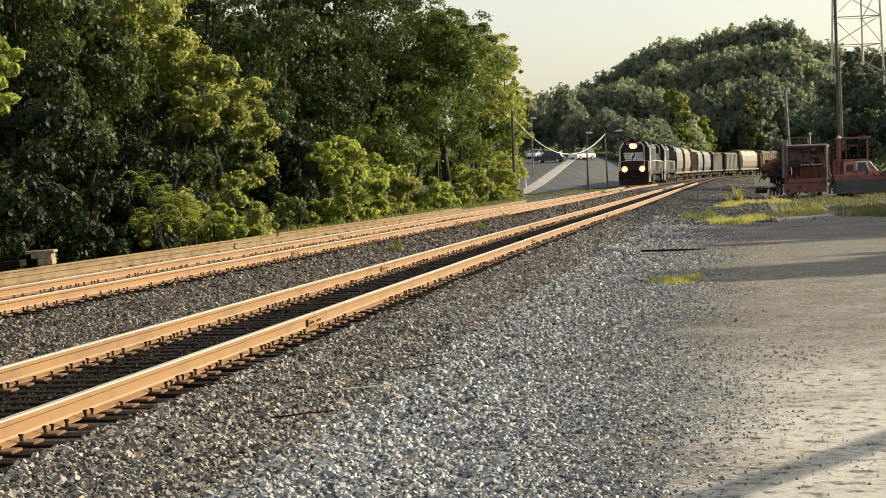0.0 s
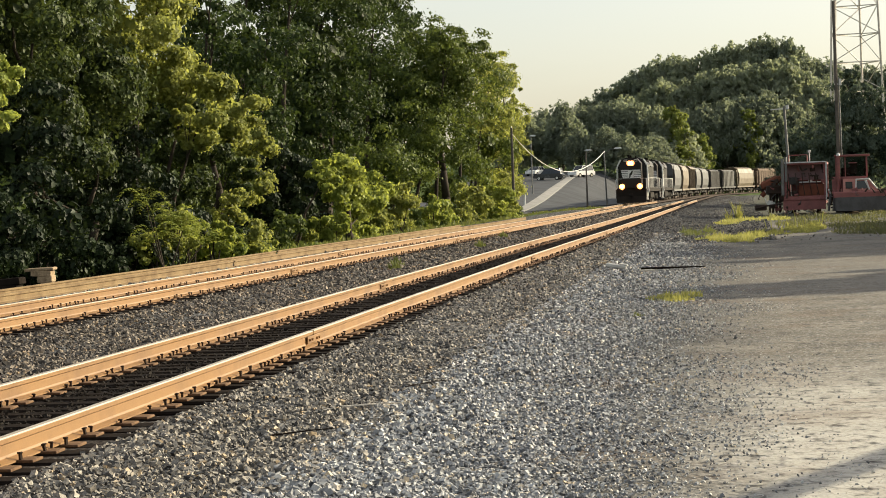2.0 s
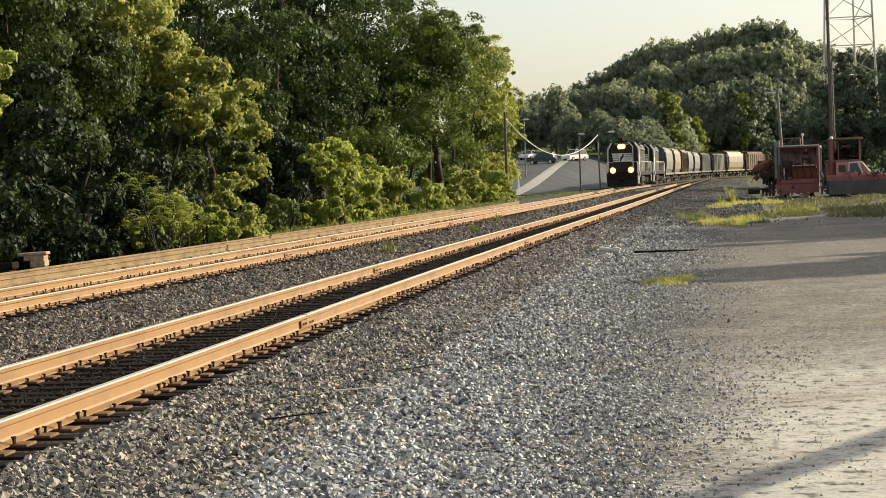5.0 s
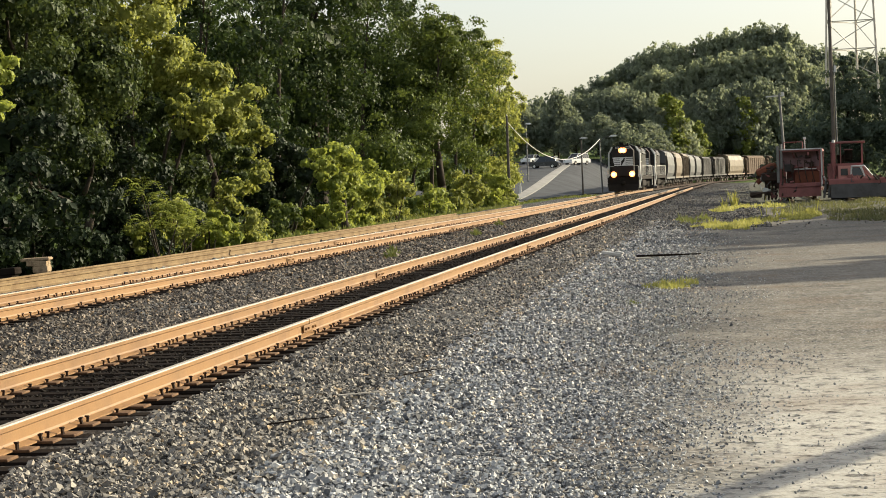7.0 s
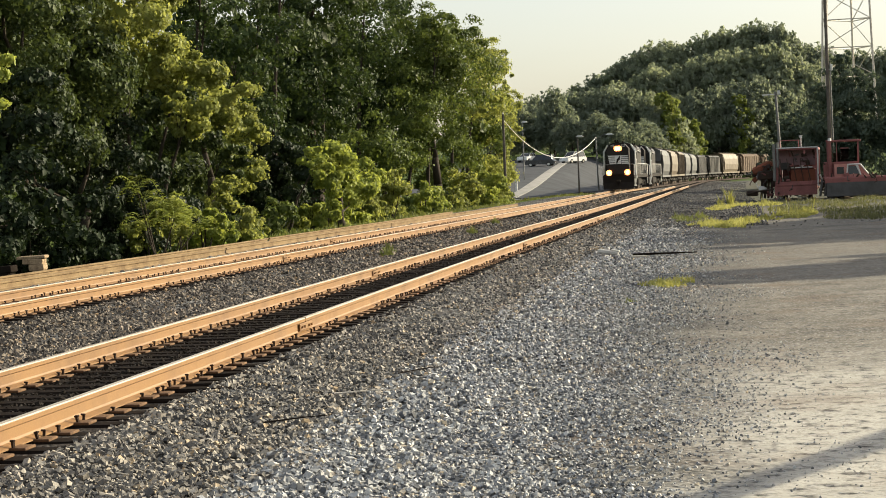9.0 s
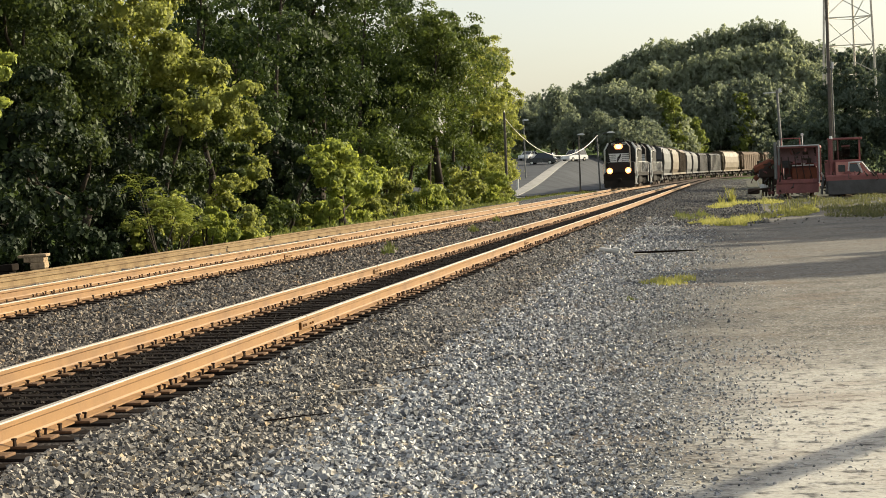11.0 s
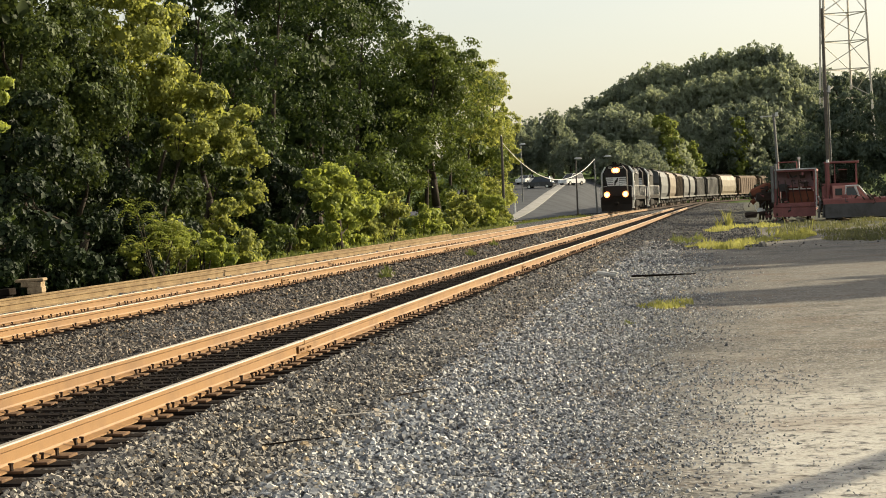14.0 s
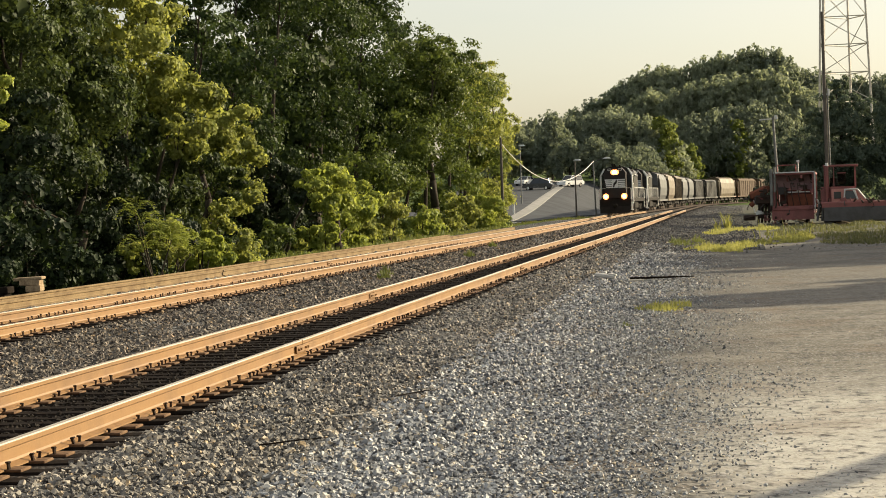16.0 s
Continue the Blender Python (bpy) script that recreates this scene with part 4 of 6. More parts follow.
# ---- grass and weeds ----
def blades(name, spots, count, tall, mat, label, seed, wide=0.018):
    rng = np.random.default_rng(seed)
    s = Shape()
    for x, y, rx, ry in spots:
        for _ in range(int(count)):
            a, q = rng.uniform(0, 2 * math.pi), math.sqrt(rng.random())
            px, py = x + rx * q * math.cos(a), y + ry * q * math.sin(a)
            if noise.noise(Vector((px * 2.3, py * 0.9, seed + 0.5))) < -0.18 and len(spots) > 1:
                continue
            h = tall * rng.uniform(0.2, 1.1) * (1.15 - 0.75 * q) * (0.75 + 0.5 * noise.noise(Vector((px * 1.3, py * 0.8, seed))))
            t, l = rng.uniform(0, 2 * math.pi), h * rng.uniform(0.1, 0.65)
            z = ground_z(px, py) - 0.01
            dx, dy, w = math.cos(t), math.sin(t), wide * rng.uniform(0.6, 1.4)
            ux, uy = -dy * w, dx * w
            o = len(s.v)
            s.v += [(px - ux, py - uy, z), (px + ux, py + uy, z), (px + dx * l * 0.35 + ux, py + dy * l * 0.35 + uy, z + h * 0.6), (px + dx * l * 0.35 - ux, py + dy * l * 0.35 - uy, z + h * 0.6), (px + dx * l, py + dy * l, z + h)]
            s.f += [(o, o + 1, o + 2, o + 3), (o + 3, o + 2, o + 4)]
    me = s.mesh(name, mat, fix=False)
    whole(name, me, None, label, "grass", kind="stuff")


blades("grass_tuft", [(-1.2, 32.4, 0.42, 0.6), (-0.8, 33.0, 0.5, 0.5), (-1.0, 31.8, 0.3, 0.4)], 330, 0.17, grass_mat, "small yellow-green grass tuft on the gravel", 1, 0.008)
blades("grass_tuft", [(-1.55, 28.1, 0.15, 0.25)], 40, 0.13, weed_mat, "tiny green weed in the gravel", 2, 0.008)
blades("grass_patch", [(-0.7, 66.5, 0.75, 2.4), (0.1, 64.5, 0.8, 2.0), (0.6, 69, 0.9, 2.6), (1.5, 73, 0.9, 2.6), (2.5, 74.5, 0.8, 2.6), (3.2, 77, 0.5, 2.5)], 1500, 0.36, grass_mat, "patch of sunlit yellow-green grass at the lot's edge", 3, 0.012)
blades("grass_patch", [(-1.6, 73, 0.5, 3.0), (-1.2, 77, 0.5, 2.5), (-1.9, 75, 0.35, 2)], 280, 0.45, weed_mat, "thin wisps of green grass at the ballast's edge", 33, 0.012)
blades("grass_patch", [(-0.3, 95, 0.8, 4), (0.8, 98, 1.0, 5), (2.0, 99, 1.0, 5)], 900, 0.38, grass_mat, "patch of sunlit yellow-green grass beside the siding", 34, 0.018)
blades("grass_patch", [(4.6, 71, 1.0, 3.5), (6.0, 69, 1.2, 3.5), (7.6, 71, 1.3, 4), (4.8, 79, 1.2, 5), (6.6, 80, 1.4, 6), (8.6, 81, 1.6, 6), (9.6, 73, 1.4, 4), (3.0, 88, 1.2, 5), (5.5, 92, 1.6, 6), (8.2, 93, 1.8, 6), (4.5, 102, 1.6, 4), (7.5, 102, 1.8, 4), (10.5, 98, 1.8, 7)], 1000, 0.38, shaded_grass, "rank green grass in front of the parked work machines, dulled for shade", 4, 0.016)
blades("weed_stalks", [(2.6, 80, 0.5, 1), (1.7, 79, 0.6, 1), (3.4, 82, 0.7, 1)], 14, 1.3, grass_mat, "tall pale weed stalks standing above the grass", 5, 0.03)
blades("bank_grass", [(-17.0, 70 + 8 * i, 1.1, 5.0) for i in range(10)], 520, 0.45, weed_mat, "bright green grass along the foot of the bank", 6, 0.03)
blades("verge_grass", [(-18.5 + 1.6 * i, 170 + 1.2 * i, 2.5, 6) for i in range(4)], 700, 0.35, weed_mat, "mown green verge beside the far track", 7, 0.05)
for i, (x, y, h) in enumerate(((-10.0 + 1.4, 62.0, 0.35), (-8.5, 45.5, 0.3), (-8.8, 47.5, 0.4), (-9.2, 73, 0.4))):
    blades("weed", [(x, y, 0.2, 0.3)], 110, h, weed_mat, "green weed growing between the tracks", 20 + i, 0.015)
blades("tall_weed", [(-0.05, 101, 0.45, 0.5), (0.1, 101.2, 0.25, 0.3)], 130, 1.6, grass_mat, "tall yellow-green weed clump beside the tracks", 31, 0.022)

# ---- litter on the lot ----
whole("broken_stick", Shape().tube((0, 0, 0.03), (0.7, 0.12, 0.035), 0.03, 0.025, 7).tube((0.7, 0.12, 0.035), (1.5, 0.05, 0.05), 0.025, 0.012, 7).tube((0.5, 0.1, 0.035), (0.9, 0.45, 0.03), 0.014, 0.006, 5), creosote, "dark broken stick lying on the gravel", "stick", m=pose(-2.2, 42.9, 0.05, 0, 0, -8))
pale = worn("bleached_wood", (0.62, 0.57, 0.50), (0.45, 0.40, 0.33), 0.8, 0, 4, 40, 0.5, 0.003)
white_scrap = worn("whitewashed_wood", (0.62, 0.60, 0.56), (0.42, 0.40, 0.36), 0.8, 0, 4, 40, 0.4, 0.003)
whole("wood_offcut", Shape().box((0, 0, 0.045), (0.48, 0.14, 0.09), ch=0.02).box((0.16, 0.0, 0.10), (0.2, 0.12, 0.05), ch=0.012), white_scrap, "bleached wood offcut lying on the ballast", "wood offcut", m=pose(-2.77, 42.9, ground_z(-2.77, 42.9) + 0.04, 0, 10, -6))
whole("wood_offcut", Shape().box((0, 0, 0.05), (0.16, 0.12, 0.09), ch=0.015), pale, "small white scrap lying on the ballast", "wood offcut", m=pose(-2.9, 68, ground_z(-2.9, 68) + 0.07, 0, 8, 30))
whole("wood_offcut", Shape().box((0, 0, 0.02), (0.35, 0.09, 0.04), ch=0.01), pale, "flat pale scrap of wood on the gravel", "wood offcut", m=pose(-2.0, 41.9, 0.06, 0, 0, 5))
for x, y, r in ((-3.55, 13.6, 30), (-3.4, 15.5, 12), (-3.15, 17.2, 50)):
    whole("dry_twig", Shape().tube((0, 0, 0), (0.32, 0.03, 0.01), 0.008, 0.006, 5).tube((0.32, 0.03, 0.01), (0.55, 0.0, 0.015), 0.006, 0.003, 5), pale if r == 12 else creosote, "thin dry twig lying on the ballast", "twig", "twigs on the ballast", m=pose(x, y, ground_z(x, y) + 0.05, 0, 0, r))

# ---- car park, road and their lamps ----
asphalt = worn("worn_asphalt", (0.07, 0.073, 0.08), (0.05, 0.05, 0.054), 0.85, 0, 0.3, 30, 0.5, 0.004)
concrete = worn("pale_concrete", (0.30, 0.29, 0.275), (0.22, 0.21, 0.195), 0.85, 0, 0.5, 20, 0.5, 0.003)


def sheet(name, xs, ys, lift, mat, label, kind="structure", cat="road"):
    """A paved strip that lies on the slope; xs gives its two sides at each y."""
    s, k = Shape(), 16
    for y in ys:
        a, b = xs(y)
        s.v += [(a + (b - a) * i / k, y, ground_z(a + (b - a) * i / k, y) + lift) for i in range(k + 1)]
    w = k + 1
    for j in range(len(ys) - 1):
        s.f += [(j * w + i, j * w + i + 1, (j + 1) * w + i + 1, (j + 1) * w + i) for i in range(k)]
    n = len(s.v)
    s.v += [(x, y, z - 0.12) for x, y, z in s.v]
    for j in range(len(ys) - 1):
        for i in (0, k):
            a, b = j * w + i, (j + 1) * w + i
            s.f.append((a, b, b + n, a + n))
    for i in range(k):
        s.f.append((i, i + 1, i + 1 + n, i + n))
    whole(name, s, mat, label, cat, kind=kind)


PARK = [188 + 4 * i for i in range(31)]
sheet("pavement", lambda y: (-21.4 - 0.028 * (y - 188), main_x(y) - 3.0), PARK, 0.16, asphalt, "sloping grey asphalt car park past the wood")
sheet("road", lambda y: (-36 - 0.05 * (y - 188), -22.6 - 0.028 * (y - 188)), PARK, 0.16, asphalt, "grey asphalt drive up the slope")
sheet("kerb_strip", lambda y: (-22.6 - 0.028 * (y - 188), -21.4 - 0.028 * (y - 188)), PARK, 0.24, concrete, "pale concrete walk between drive and car park", cat="pavement")
sheet("cross_road", lambda y: (-46, -11.5 + 0.05 * (y - 176)), [183, 184.5, 186, 187.9], 0.07, concrete, "pale level road along the foot of the slope")

car_glass = worn("car_glass", (0.02, 0.024, 0.028), (0.03, 0.034, 0.04), 0.06, 0, 1, 10, 0.1, 0.0)
tyre = worn("black_tyre", (0.02, 0.02, 0.02), (0.035, 0.033, 0.03), 0.85, 0, 8, 60, 0.5, 0.002)
chrome = worn("dull_chrome", (0.55, 0.55, 0.55), (0.4, 0.4, 0.4), 0.25, 0.9, 3, 40, 0.2, 0.0005)


def car(m, paint, label, van=False):
    t = thing("parked_car", m, label, "car", "cars in the car park")
    body = [(-2.25, 0.35), (2.2, 0.35), (2.28, 0.62), (2.15, 0.88), (1.2, 0.98), (-1.95, 1.02), (-2.3, 0.8)]
    part("body", Shape().prism([(p, z) for p, z in body], "y", -0.88, 0.88), paint, t)
    top = 1.75 if van else 1.46
    cabin = Shape()
    lo = [(-1.95 if van else -1.7, 1.0), (1.15, 1.0)]
    hi = [(-1.75 if van else -1.1, top), (0.45, top)]
    cabin.add([(lo[0][0], -0.84, 1.0), (lo[1][0], -0.84, 1.0), (lo[1][0], 0.84, 1.0), (lo[0][0], 0.84, 1.0), (hi[0][0], -0.68, top), (hi[1][0], -0.68, top), (hi[1][0], 0.68, top), (hi[0][0], 0.68, top)], [(0, 1, 5, 4), (1, 2, 6, 5), (2, 3, 7, 6), (3, 0, 4, 7)])
    part("glass", cabin, car_glass, t)
    roof = Shape().box(((hi[0][0] + hi[1][0]) / 2, 0, top + 0.03), (hi[1][0] - hi[0][0] + 0.1, 1.4, 0.06), ch=0.02)
    part("roof", roof, paint, t)
    for k in (-1, 1):
        for a, b in ((lo[0], hi[0]), (lo[1], hi[1]), ((-0.35, 1.0), (-0.4, top))):
            part("pillar", Shape().tube((a[0], k * 0.845, a[1]), (b[0], k * 0.69, b[1]), 0.035, n=5), paint, t)
    for x in (-1.4, 1.4):
        for k in (-1, 1):
            w = part("wheel", Shape().tube((x, k * 0.70, 0.33), (x, k * 0.90, 0.33), 0.33, n=16), tyre, t)
            part("rim", Shape().tube((x, k * 0.89, 0.33), (x, k * 0.915, 0.33), 0.2, n=12), chrome, w)
    for k in (-1, 1):
        part("headlight", Shape().box((2.22, k * 0.62, 0.74), (0.08, 0.34, 0.15), ch=0.02), chrome, t)
    for bx in (2.27, -2.29):
        part("bumper", Shape().box((bx, 0, 0.47), (0.12, 1.6, 0.18), ch=0.03), paint, t)


white_car = worn("white_car_paint", (0.75, 0.75, 0.74), (0.6, 0.6, 0.58), 0.25, 0, 1, 20, 0.2, 0.0)
black_car = worn("black_car_paint_gloss", (0.03, 0.031, 0.034), (0.05, 0.05, 0.052), 0.22, 0, 1, 20, 0.2, 0.0)
for x, y, rz, p, van, lab in ((-23.2, 284, 235, white_car, True, "white estate car parked on the sloping car park"), (-27.3, 275, 170, black_car, True, "black estate car parked on the drive"), (-31.5, 296, 250, white_car, False, "white saloon car on the drive up the slope")):
    car(pose(x, y, ground_z(x, y) + 0.07, 0, 0, rz), p, lab, van)

pole_wood = worn("weathered_pole_wood", (0.15, 0.13, 0.11), (0.085, 0.075, 0.065), 0.9, 0, 2, 20, 0.7, 0.006)
pole_grey = worn("grey_steel_pole", (0.21, 0.21, 0.2), (0.14, 0.135, 0.13), 0.6, 0.3, 2, 20, 0.5, 0.002)
lamp_body = worn("pale_lamp_housing", (0.62, 0.62, 0.60), (0.5, 0.49, 0.46), 0.5, 0.1, 2, 20, 0.3, 0.001)


def street_lamp(x, y, top, arm, label, r=0.09, mat=None, tilt=0.0):
    z0 = ground_z(x, y)
    t = thing("street_lamp", pose(x, y, z0, 0, tilt, 0), label, "street lamp", "street lamps")
    h = top - z0
    part("pole", Shape().tube((0, 0, -0.1), (0, 0, h), r, r * 0.65, 10), mat or pole_grey, t)
    if arm:
        part("arm", Shape().path([(0, 0, h - 0.4), (arm * 0.5, 0, h + 0.05), (arm, 0, h + 0.15)], 0.035), mat or pole_grey, t)
    head = part("lamp_head", Shape().box((arm + 0.25 * (1 if arm >= 0 else -1), 0, h + 0.15), (0.85, 0.34, 0.16), top=(0.6, 0.6), ch=0.03), lamp_body, t, "pale cobra lamp head")
    part("lens", Shape().box((arm + 0.3 * (1 if arm >= 0 else -1), 0, h + 0.055), (0.45, 0.26, 0.05), ch=0.01), lamp_body, head)


street_lamp(-13.0, 190.3, 5.95, 1.2, "grey street lamp with a curved arm beside the track", tilt=-1.5)
street_lamp(-15.4, 195.0, 6.0, 0.0, "slim street lamp at the car park's edge", r=0.10, mat=pole_wood)
street_lamp(-24.9, 229.0, 8.8, 0.0, "tall street lamp on the drive's verge")
part_pole = thing("utility_pole", pose(-18.6, 156.0, -0.15), "dark wooden utility pole at the wood's end", "utility pole", "utility poles")
part("pole", Shape().tube((0, 0, 0), (0, 0, 7.6), 0.14, 0.10, 10), pole_wood, part_pole)
part("insulator", Shape().tube((0, 0, 7.6), (0, 0, 7.75), 0.05, 0.03, 8), lamp_body, part_pole)
whole("bollard", Shape().tube((0, 0, 0), (0, 0, 1.3), 0.12, 0.11, 12).tube((0, 0, 1.3), (0, 0, 1.36), 0.11, 0.04, 12), worn("white_post_paint", (0.7, 0.7, 0.68), (0.5, 0.48, 0.45), 0.6, 0, 3, 30, 0.4, 0.001), "short white post beside the drive", "bollard", m=pose(-23.2, 205, ground_z(-23.2, 205)))
# overhead wire, slack and catching the sun
wire = Shape()
pts = []
for i in range(19):
    u = i / 18
    pts.append((-18.6 + 5.5 * u, 156 + 34.3 * u, 7.0 - 1.15 * u - 10.6 * u * (1 - u)))
whole("slack_cable", wire.path(pts, 0.032, 6), worn("pale_cable_sheath", (0.7, 0.68, 0.64), (0.55, 0.52, 0.48), 0.4, 0, 2, 20, 0.3, 0.0), "slack pale overhead cable hung from pole to lamp", "cable")

# ---- utility poles and the lattice mast ----
p = thing("utility_pole", pose(7.95, 143.0, 0, 0, -0.3, 0), "tall wooden utility pole with a pale conduit", "utility pole", "utility poles")
part("pole", Shape().tube((0, 0, 0), (0, 0, 15.6), 0.16, 0.11, 12), pole_wood, p)
part("conduit", Shape().tube((0.27, -0.05, 0), (0.2, -0.05, 9.8), 0.05, n=8), pole_grey, p, "pale pipe up the pole")
part("bracket", Shape().box((0.1, 0, 9.3), (0.5, 0.12, 0.12)).box((0.3, 0, 9.45), (0.18, 0.2, 0.5), ch=0.03), lamp_body, p)
p = thing("utility_pole", pose(4.6, 152.6, 0, 0, -2.6, 0), "leaning grey pole with a lamp bracket", "utility pole", "utility poles")
part("pole", Shape().tube((0, 0, 0), (0, 0, 8.2), 0.14, 0.10, 12), pole_grey, p)
part("crossarm", Shape().box((-0.35, 0, 8.0), (1.5, 0.1, 0.1)).box((0.25, 0, 8.1), (0.25, 0.2, 0.35), ch=0.03), lamp_body, p, "pale bracket and lamp")
mast_steel = worn("galvanised_mast_steel", (0.62, 0.56, 0.48), (0.46, 0.40, 0.33), 0.55, 0.1, 1, 12, 0.4, 0.002)
mast = thing("lattice_mast", pose(22.3, 337.5, 8.0), "tall three-legged galvanised lattice mast above the trees", "mast")
TOP = 40.0


def leg_at(i, z):
    r = 5.3 - 0.035 * z
    a = radians((200, 330, 75)[i])
    return Vector((r * math.cos(a), r * math.sin(a), z))


for i in range(3):
    part("leg", Shape().tube(leg_at(i, 0), leg_at(i, TOP), 0.22, 0.17, 8), mast_steel, mast)
for i in range(3):
    j = (i + 1) % 3
    for k in range(8):
        za, zb = k * 5.0, k * 5.0 + 5.0
        part("girt", Shape().tube(leg_at(i, za), leg_at(j, za), 0.10, n=6), mast_steel, mast)
        a, b = (i, j) if k % 2 else (j, i)
        part("brace", Shape().tube(leg_at(a, za), leg_at(b, zb), 0.085, n=6), mast_steel, mast)
part("cable_ladder", Shape().tube(leg_at(0, 0) * 0.85, leg_at(0, TOP) * 0.85 + Vector((0, 0, 6)), 0.28, n=6), mast_steel, mast, "bundle of feeder cables")

# ---- red work machines parked on the siding ----
red = worn("faded_red_machine_paint", (0.29, 0.10, 0.092), (0.19, 0.075, 0.068), 0.65, 0, 1.5, 20, 0.6, 0.002)
dark_iron = worn("oily_dark_iron", (0.045, 0.035, 0.03), (0.085, 0.055, 0.04), 0.7, 0.2, 2, 25, 0.7, 0.003)
blade_grey = worn("scuffed_blade_steel", (0.085, 0.082, 0.08), (0.05, 0.045, 0.042), 0.6, 0.3, 1.5, 20, 0.6, 0.002)


mauve = worn("dusky_mauve_paint", (0.27, 0.17, 0.17), (0.19, 0.11, 0.11), 0.7, 0, 1.5, 20, 0.6, 0.002)
rust_panel = worn("rust_brown_panel", (0.20, 0.07, 0.04), (0.11, 0.045, 0.03), 0.75, 0, 2, 25, 0.7, 0.002)


def tamper():
    t = thing("track_tamper", pose(4.2, 113.0, 0, 0, 0, -4), "faded red track-tamping machine with open engine bay", "track machine", "work machines on the siding")
    part("chassis", Shape().box((0, 2.5, 0.75), (2.5, 6.5, 0.3), ch=0.04).box((0, -0.7, 0.55), (2.5, 0.15, 0.5)), red, t)
    part("roof_deck", Shape().box((0.1, 2.4, 3.08), (2.5, 6.0, 0.16), ch=0.03), red, t, "flat red canopy")
    for x in (-1.1, 1.25):
        for y in (-0.45, 5.2):
            part("post", Shape().box((x, y, 2.0), (0.16, 0.16, 2.2), ch=0.02), red, t)
    part("corner_pipe", Shape().tube((-1.25, -0.6, 1.2), (-1.25, -0.6, 3.4), 0.09, n=10).tube((-1.05, -0.6, 2.0), (-1.05, -0.6, 3.5), 0.07, n=10), pole_grey, t, "grey exhaust pipes")
    part("side_panel", Shape().box((0.1, 0.2, 2.55), (2.2, 0.08, 0.95), ch=0.02), mauve, t, "weathered dusky mauve panel")
    part("canopy_trim", Shape().box((0.1, -0.63, 3.14), (2.45, 0.06, 0.07), ch=0.01), lamp_body, t, "pale canopy edge")
    part("grab_post", Shape().tube((1.33, -0.66, 0.9), (1.33, -0.66, 3.1), 0.05, n=8), lamp_body, t, "pale upright post")
    part("lower_panel", Shape().box((0.45, -0.35, 1.45), (1.5, 0.05, 0.7), ch=0.015), rust_panel, t, "rust-brown lower panel")
    e = part("engine", Shape().box((0.15, 1.8, 1.75), (1.9, 2.6, 1.1), ch=0.1).tube((-0.3, 0.4, 1.9), (-0.3, 1.0, 1.9), 0.3, n=14).tube((0.5, 0.4, 1.6), (0.5, 1.0, 1.6), 0.22, n=14), worn("grimy_red_engine", (0.16, 0.06, 0.05), (0.07, 0.04, 0.035), 0.7, 0.1, 2, 25, 0.7, 0.003), t, "grimy dark red engine")
    part("filter", Shape().tube((0.35, 0.35, 2.1), (0.35, 0.75, 2.1), 0.14, n=12), lamp_body, e)
    part("control_box", Shape().box((-0.65, -0.1, 2.05), (0.5, 0.3, 0.45), ch=0.03), blade_grey, t)
    part("bench", Shape().box((0.35, -0.2, 1.95), (1.3, 0.35, 0.07), ch=0.015), lamp_body, t, "pale ledge")
    part("front_beam", Shape().box((0.0, -0.75, 1.0), (2.4, 0.12, 0.25), ch=0.02), red, t)
    for i in range(5):
        part("hose", Shape().path([(-0.9 + 0.4 * i, -0.5, 2.5), (-0.85 + 0.4 * i, -0.75, 1.8), (-0.8 + 0.42 * i, -0.6, 1.15)], 0.03), dark_iron, t)
    part("mast_lamp", Shape().tube((0.35, 0, 3.15), (0.35, 0, 3.75), 0.03, n=6).box((0.35, 0, 3.8), (0.16, 0.14, 0.16), ch=0.02), lamp_body, t)
    part("rail_bar", Shape().path([(-0.9, 0.2, 3.15), (-0.9, 0.2, 3.6), (0.2, 0.2, 3.6), (0.2, 0.2, 3.15)], 0.03), red, t)
    # tamping heads at the side
    hd = Shape()
    for i in range(4):
        hd.tube((-1.5 - 0.22 * i, 0.4 + 0.2 * i, 0.15), (-1.45 - 0.2 * i, 0.4 + 0.2 * i, 1.5), 0.07, n=8)
    part("tamping_tools", hd.box((-1.8, 0.7, 1.55), (1.0, 1.3, 0.55), ch=0.08), dark_iron, t)
    part("boom", Shape().box((-2.05, 0.6, 2.0), (1.2, 0.7, 0.5), Matrix.Rotation(radians(-24), 3, "Y"), ch=0.12).tube((-1.4, 0.6, 2.3), (-2.6, 0.6, 1.2), 0.16, n=10), worn("rusty_red_iron", (0.24, 0.085, 0.05), (0.13, 0.06, 0.04), 0.75, 0, 2, 20, 0.6, 0.003), t, "rusty red boom")
    part("draw_gear", Shape().path([(-1.3, -0.6, 0.7), (-2.3, -0.9, 0.6), (-2.9, -0.9, 0.45)], 0.06).box((-2.6, -0.6, 0.5), (0.7, 0.5, 0.35), ch=0.06), dark_iron, t)
    clutter(t, (-1.0, -0.85, 0.9), (1.2, 0.5, 2.9), 46, 5)
    clutter(t, (-2.9, -0.4, 0.2), (-1.3, 0.8, 2.2), 34, 6)
    clutter(t, (-1.2, -0.8, 0.15), (1.3, 0.2, 0.7), 16, 7)
    for y in (0.3, 4.6):
        for k in (-1, 1):
            part("wheel", Shape().tube((k * 0.7, y, 0.42), (k * 0.85, y, 0.42), 0.40, n=18), dark_iron, t)


